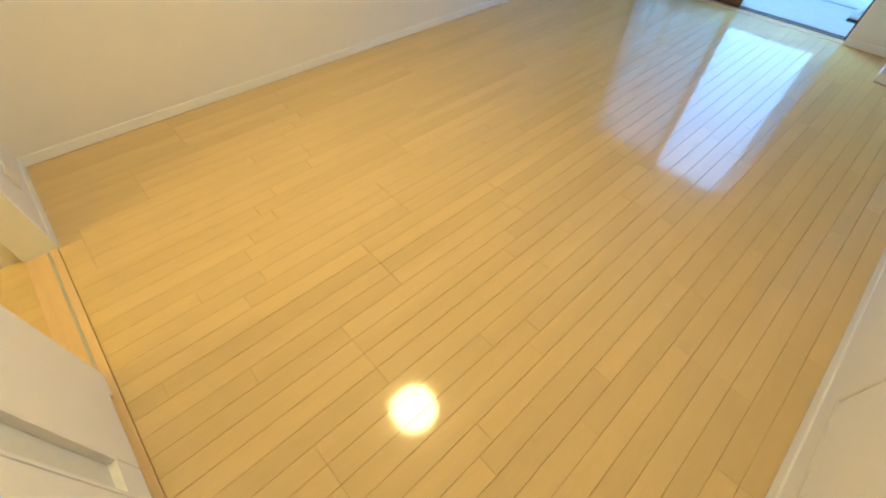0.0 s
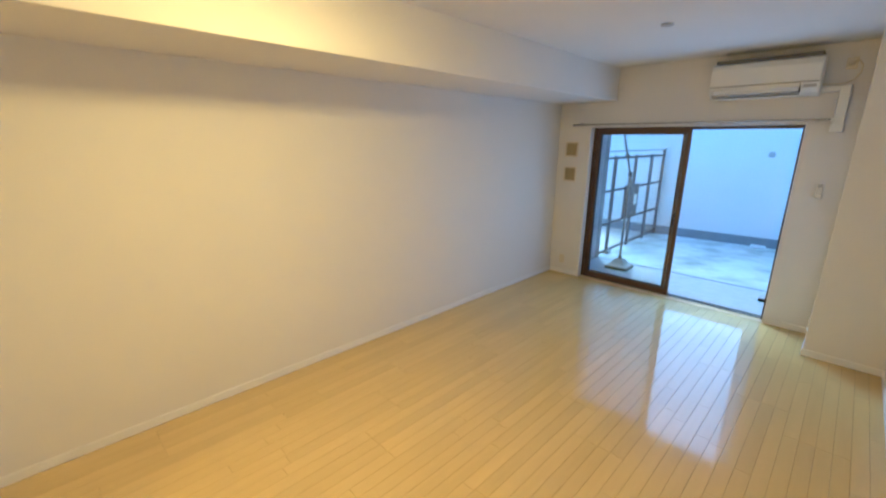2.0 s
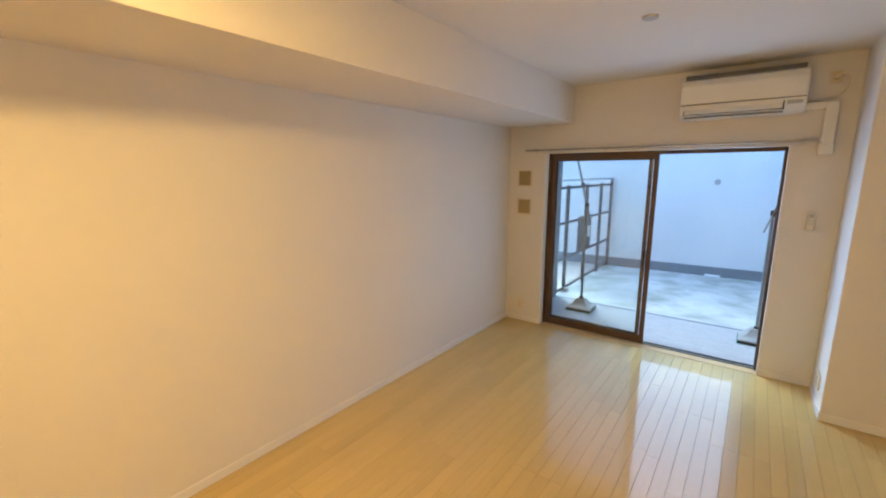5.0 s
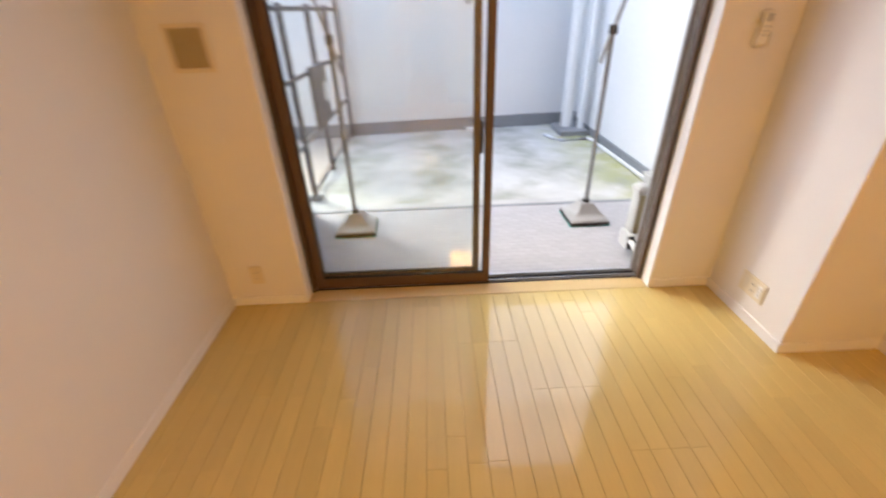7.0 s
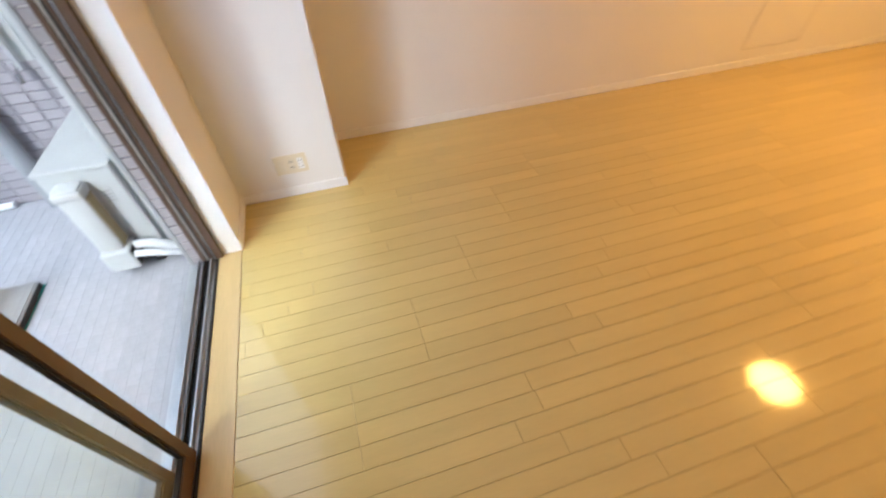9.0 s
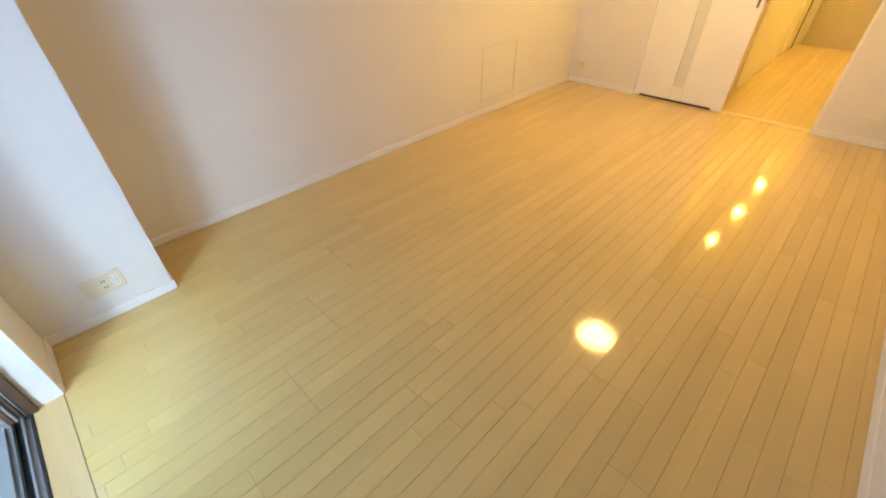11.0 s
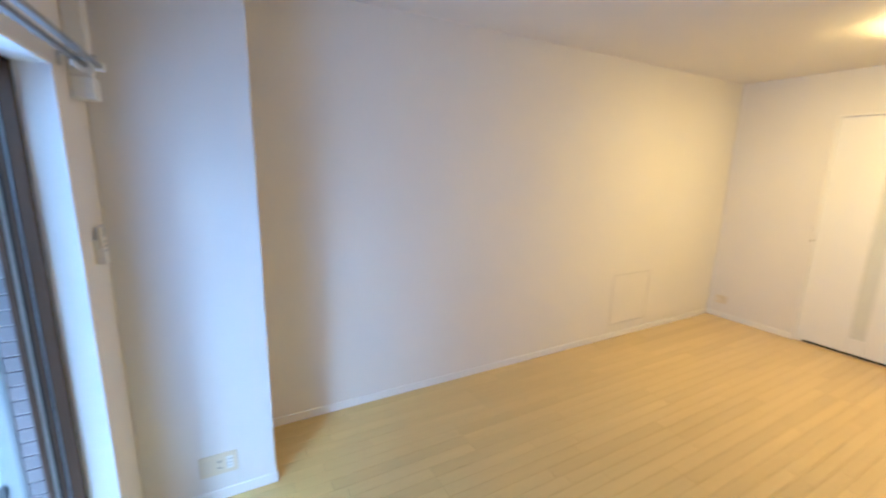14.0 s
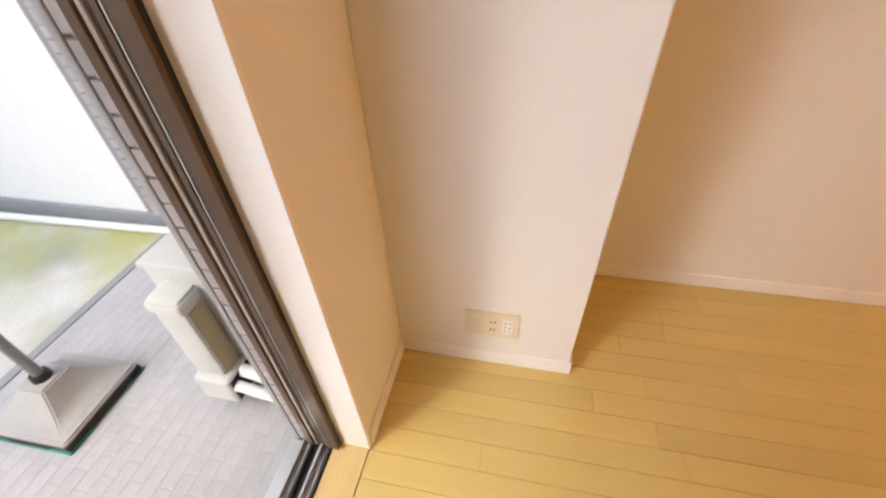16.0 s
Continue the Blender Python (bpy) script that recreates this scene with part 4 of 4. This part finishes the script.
def lay(name, me, spots, matrix, parent):
    """Single pieces on one mesh."""
    for u, v in spots:
        ob = new(name, me)
        ob.parent = parent
        ob.matrix_basis = matrix @ Matrix.Translation((u, v, 0))


def joined(name, spots, w, h, t, bev, matrix, mat, parent, label):
    """The same pieces in one mesh, where they are too many to pick apart."""
    verts, faces = [], []
    for u, v in spots:
        o = len(verts)
        for r, z in ((0, 0), (0, t - bev), (bev, t)):
            for sx, sy in ((-1, -1), (1, -1), (1, 1), (-1, 1)):
                verts.append(matrix @ Vector((u + sx * (w / 2 - r), v + sy * (h / 2 - r), z)))
        for lv in (0, 4):
            for k in range(4):
                faces.append((o + lv + k, o + lv + (k + 1) % 4, o + lv + 4 + (k + 1) % 4, o + lv + 4 + k))
        faces.append((o + 8, o + 9, o + 10, o + 11))
    me = bpy.data.meshes.new(name)
    me.from_pydata(verts, [], faces)
    me.materials.append(mat)
    ob = new(name, me)
    ob.parent = parent
    return tagged(ob, label, "", "", "stuff")


TW, TH = 0.095, 0.045                    # wall tile, with 5 mm joints
tile = piece_mesh("tile", TW, TH, 0.009, TILE, 0.002)
ob_e, ob_w, ob_f = (bpy.data.objects[n] for n in ("cheek_wall_east", "cheek_wall_west", "facade_north"))
west_face = Matrix(((0, 0, -1, TX1), (-1, 0, 0, 0), (0, 1, 0, 0), (0, 0, 0, 1)))      # u -> -y, v -> z, out -> -x
east_face = Matrix(((0, 0, 1, TX0), (1, 0, 0, 0), (0, 1, 0, 0), (0, 0, 0, 1)))        # u -> +y, v -> z, out -> +x
spots = [(-(YO + 0.07 + i * 0.1), GZ + 0.03 + j * 0.05) for i in range(12) for j in range(56)]
near = [s for s in spots if s[0] < -6.05 and s[1] < 1.75][:290]
far = [s for s in spots if s not in set(near)]
lay("tile", tile, near, west_face, ob_e)
joined("upper_tiles", far, TW, TH, 0.009, 0.002, west_face, TILE, ob_e, "mauve-grey wall tiles")
spots = [(YO + 0.07 + i * 0.1, GZ + 0.03 + j * 0.05) for i in range(10) for j in range(56)]
joined("west_tiles", spots, TW, TH, 0.009, 0.002, east_face, TILE, ob_w, "mauve-grey wall tiles")
# the window's outer reveals
rw = 0.047
reveal = piece_mesh("tile", rw, TH, 0.008, TILE, 0.002)
rm = Matrix(((0, 0, -1, WX1), (-1, 0, 0, 0), (0, 1, 0, 0), (0, 0, 0, 1)))
lay("tile", reveal, [(-(YF0 + 0.1025), GZ + 0.075 + j * 0.05) for j in range(38)], rm, ob_f)
rm = Matrix(((0, 0, 1, WX0), (1, 0, 0, 0), (0, 1, 0, 0), (0, 0, 0, 1)))
lay("tile", reveal, [(YF0 + 0.1025, GZ + 0.075 + j * 0.05) for j in range(38)], rm, ob_f)

# terrace paving
terrace = structure("terrace", [(TX0, TX1, YF1 + 0.02, 6.717, -0.3, GZ - 0.0008)], PAVEJ, "small mauve-grey paving of the terrace", "pavement")
PW, PH = 0.096, 0.0455
paver = piece_mesh("paver", PW, PH, 0.0042, PAVE, 0.0008)
pm = Matrix.Translation((0, 0, GZ - 0.0042))
spots = [(TX0 + 0.05 + i * 0.1 + (0.05 if j % 2 else 0.0), 5.66 + j * 0.0485) for i in range(32) for j in range(22)]
spots = [s for s in spots if s[0] < TX1 - 0.05]
near = [s for s in spots if 1.45 < s[0] < 2.95 and s[1] < 6.62][:295]
near_set = set(near)
lay("paver", paver, near, pm, terrace)
joined("outer_pavers", [s for s in spots if s not in near_set], PW, PH, 0.0042, 0.001, pm, PAVE, terrace, "mauve-grey paving setts")

# floor: boards of four strips, ends stepping by a sixth of the length
floor = structure("floor", [(-0.1, XE + 0.1, -0.004, YN + 0.002, -0.1, -0.006)], GAP, "pale maple strip floor with a glossy varnish", "floor")
BW, BL = 0.303, 1.818
SWD = BW / 4
count = 0


def strip(x0, x1, y0, y1, parent):
    """One varnished strip with fine chamfers along its edges."""
    c, g = 0.0008, 0.0004
    x0, x1, y0, y1 = x0 + g, x1 - g, y0 + g * 0.7, y1 - g * 0.7
    if x1 - x0 < 0.006 or y1 - y0 < 0.01:
        return
    cx, cy = (x0 + x1) / 2, (y0 + y1) / 2
    bm = bmesh.new()
    lo = [bm.verts.new((x - cx, y - cy, -0.006)) for x, y in ((x0, y0), (x1, y0), (x1, y1), (x0, y1))]
    mid = [bm.verts.new((x - cx, y - cy, -0.0012)) for x, y in ((x0, y0), (x1, y0), (x1, y1), (x0, y1))]
    top = [bm.verts.new((x - cx, y - cy, 0.0)) for x, y in ((x0 + c, y0 + c * 0.5), (x1 - c, y0 + c * 0.5), (x1 - c, y1 - c * 0.5), (x0 + c, y1 - c * 0.5))]
    for a, b in ((lo, mid), (mid, top)):
        for k in range(4):
            bm.faces.new((a[k], a[(k + 1) % 4], b[(k + 1) % 4], b[k]))
    bm.faces.new(top)
    ob = new("floor_strip", mesh_of("floor_strip", bm, MAPLE))
    ob.parent = parent
    ob.location = (cx, cy, 0)


rnd = random.Random(5)
for k in range(-6, 6):
    bx = 1.56 + BW * k
    joint = 4.637 - BW * k
    for m in range(-6, 5):
        b0 = joint + BL * m
        for s in range(4):
            x0, x1 = max(0.0, bx + s * SWD), min(XE, bx + (s + 1) * SWD)
            cut = b0 + BL * rnd.uniform(0.33, 0.67)
            for y0, y1 in ((b0, cut), (cut, b0 + BL)):
                y0, y1 = max(0.0, y0), min(YN, y1)
                if x1 > x0 and y1 > y0:
                    strip(x0, x1, y0, y1, floor)
corr = bpy.data.objects["corridor_floor"]
for i in range(13):
    x0 = CW + i * 0.0757
    cuts = [-0.12, -0.5 - rnd.random(), -1.9 - rnd.random(), CS]
    for y1, y0 in zip(cuts, cuts[1:]):
        strip(x0, min(CE, x0 + 0.0757), y0, y1, corr)
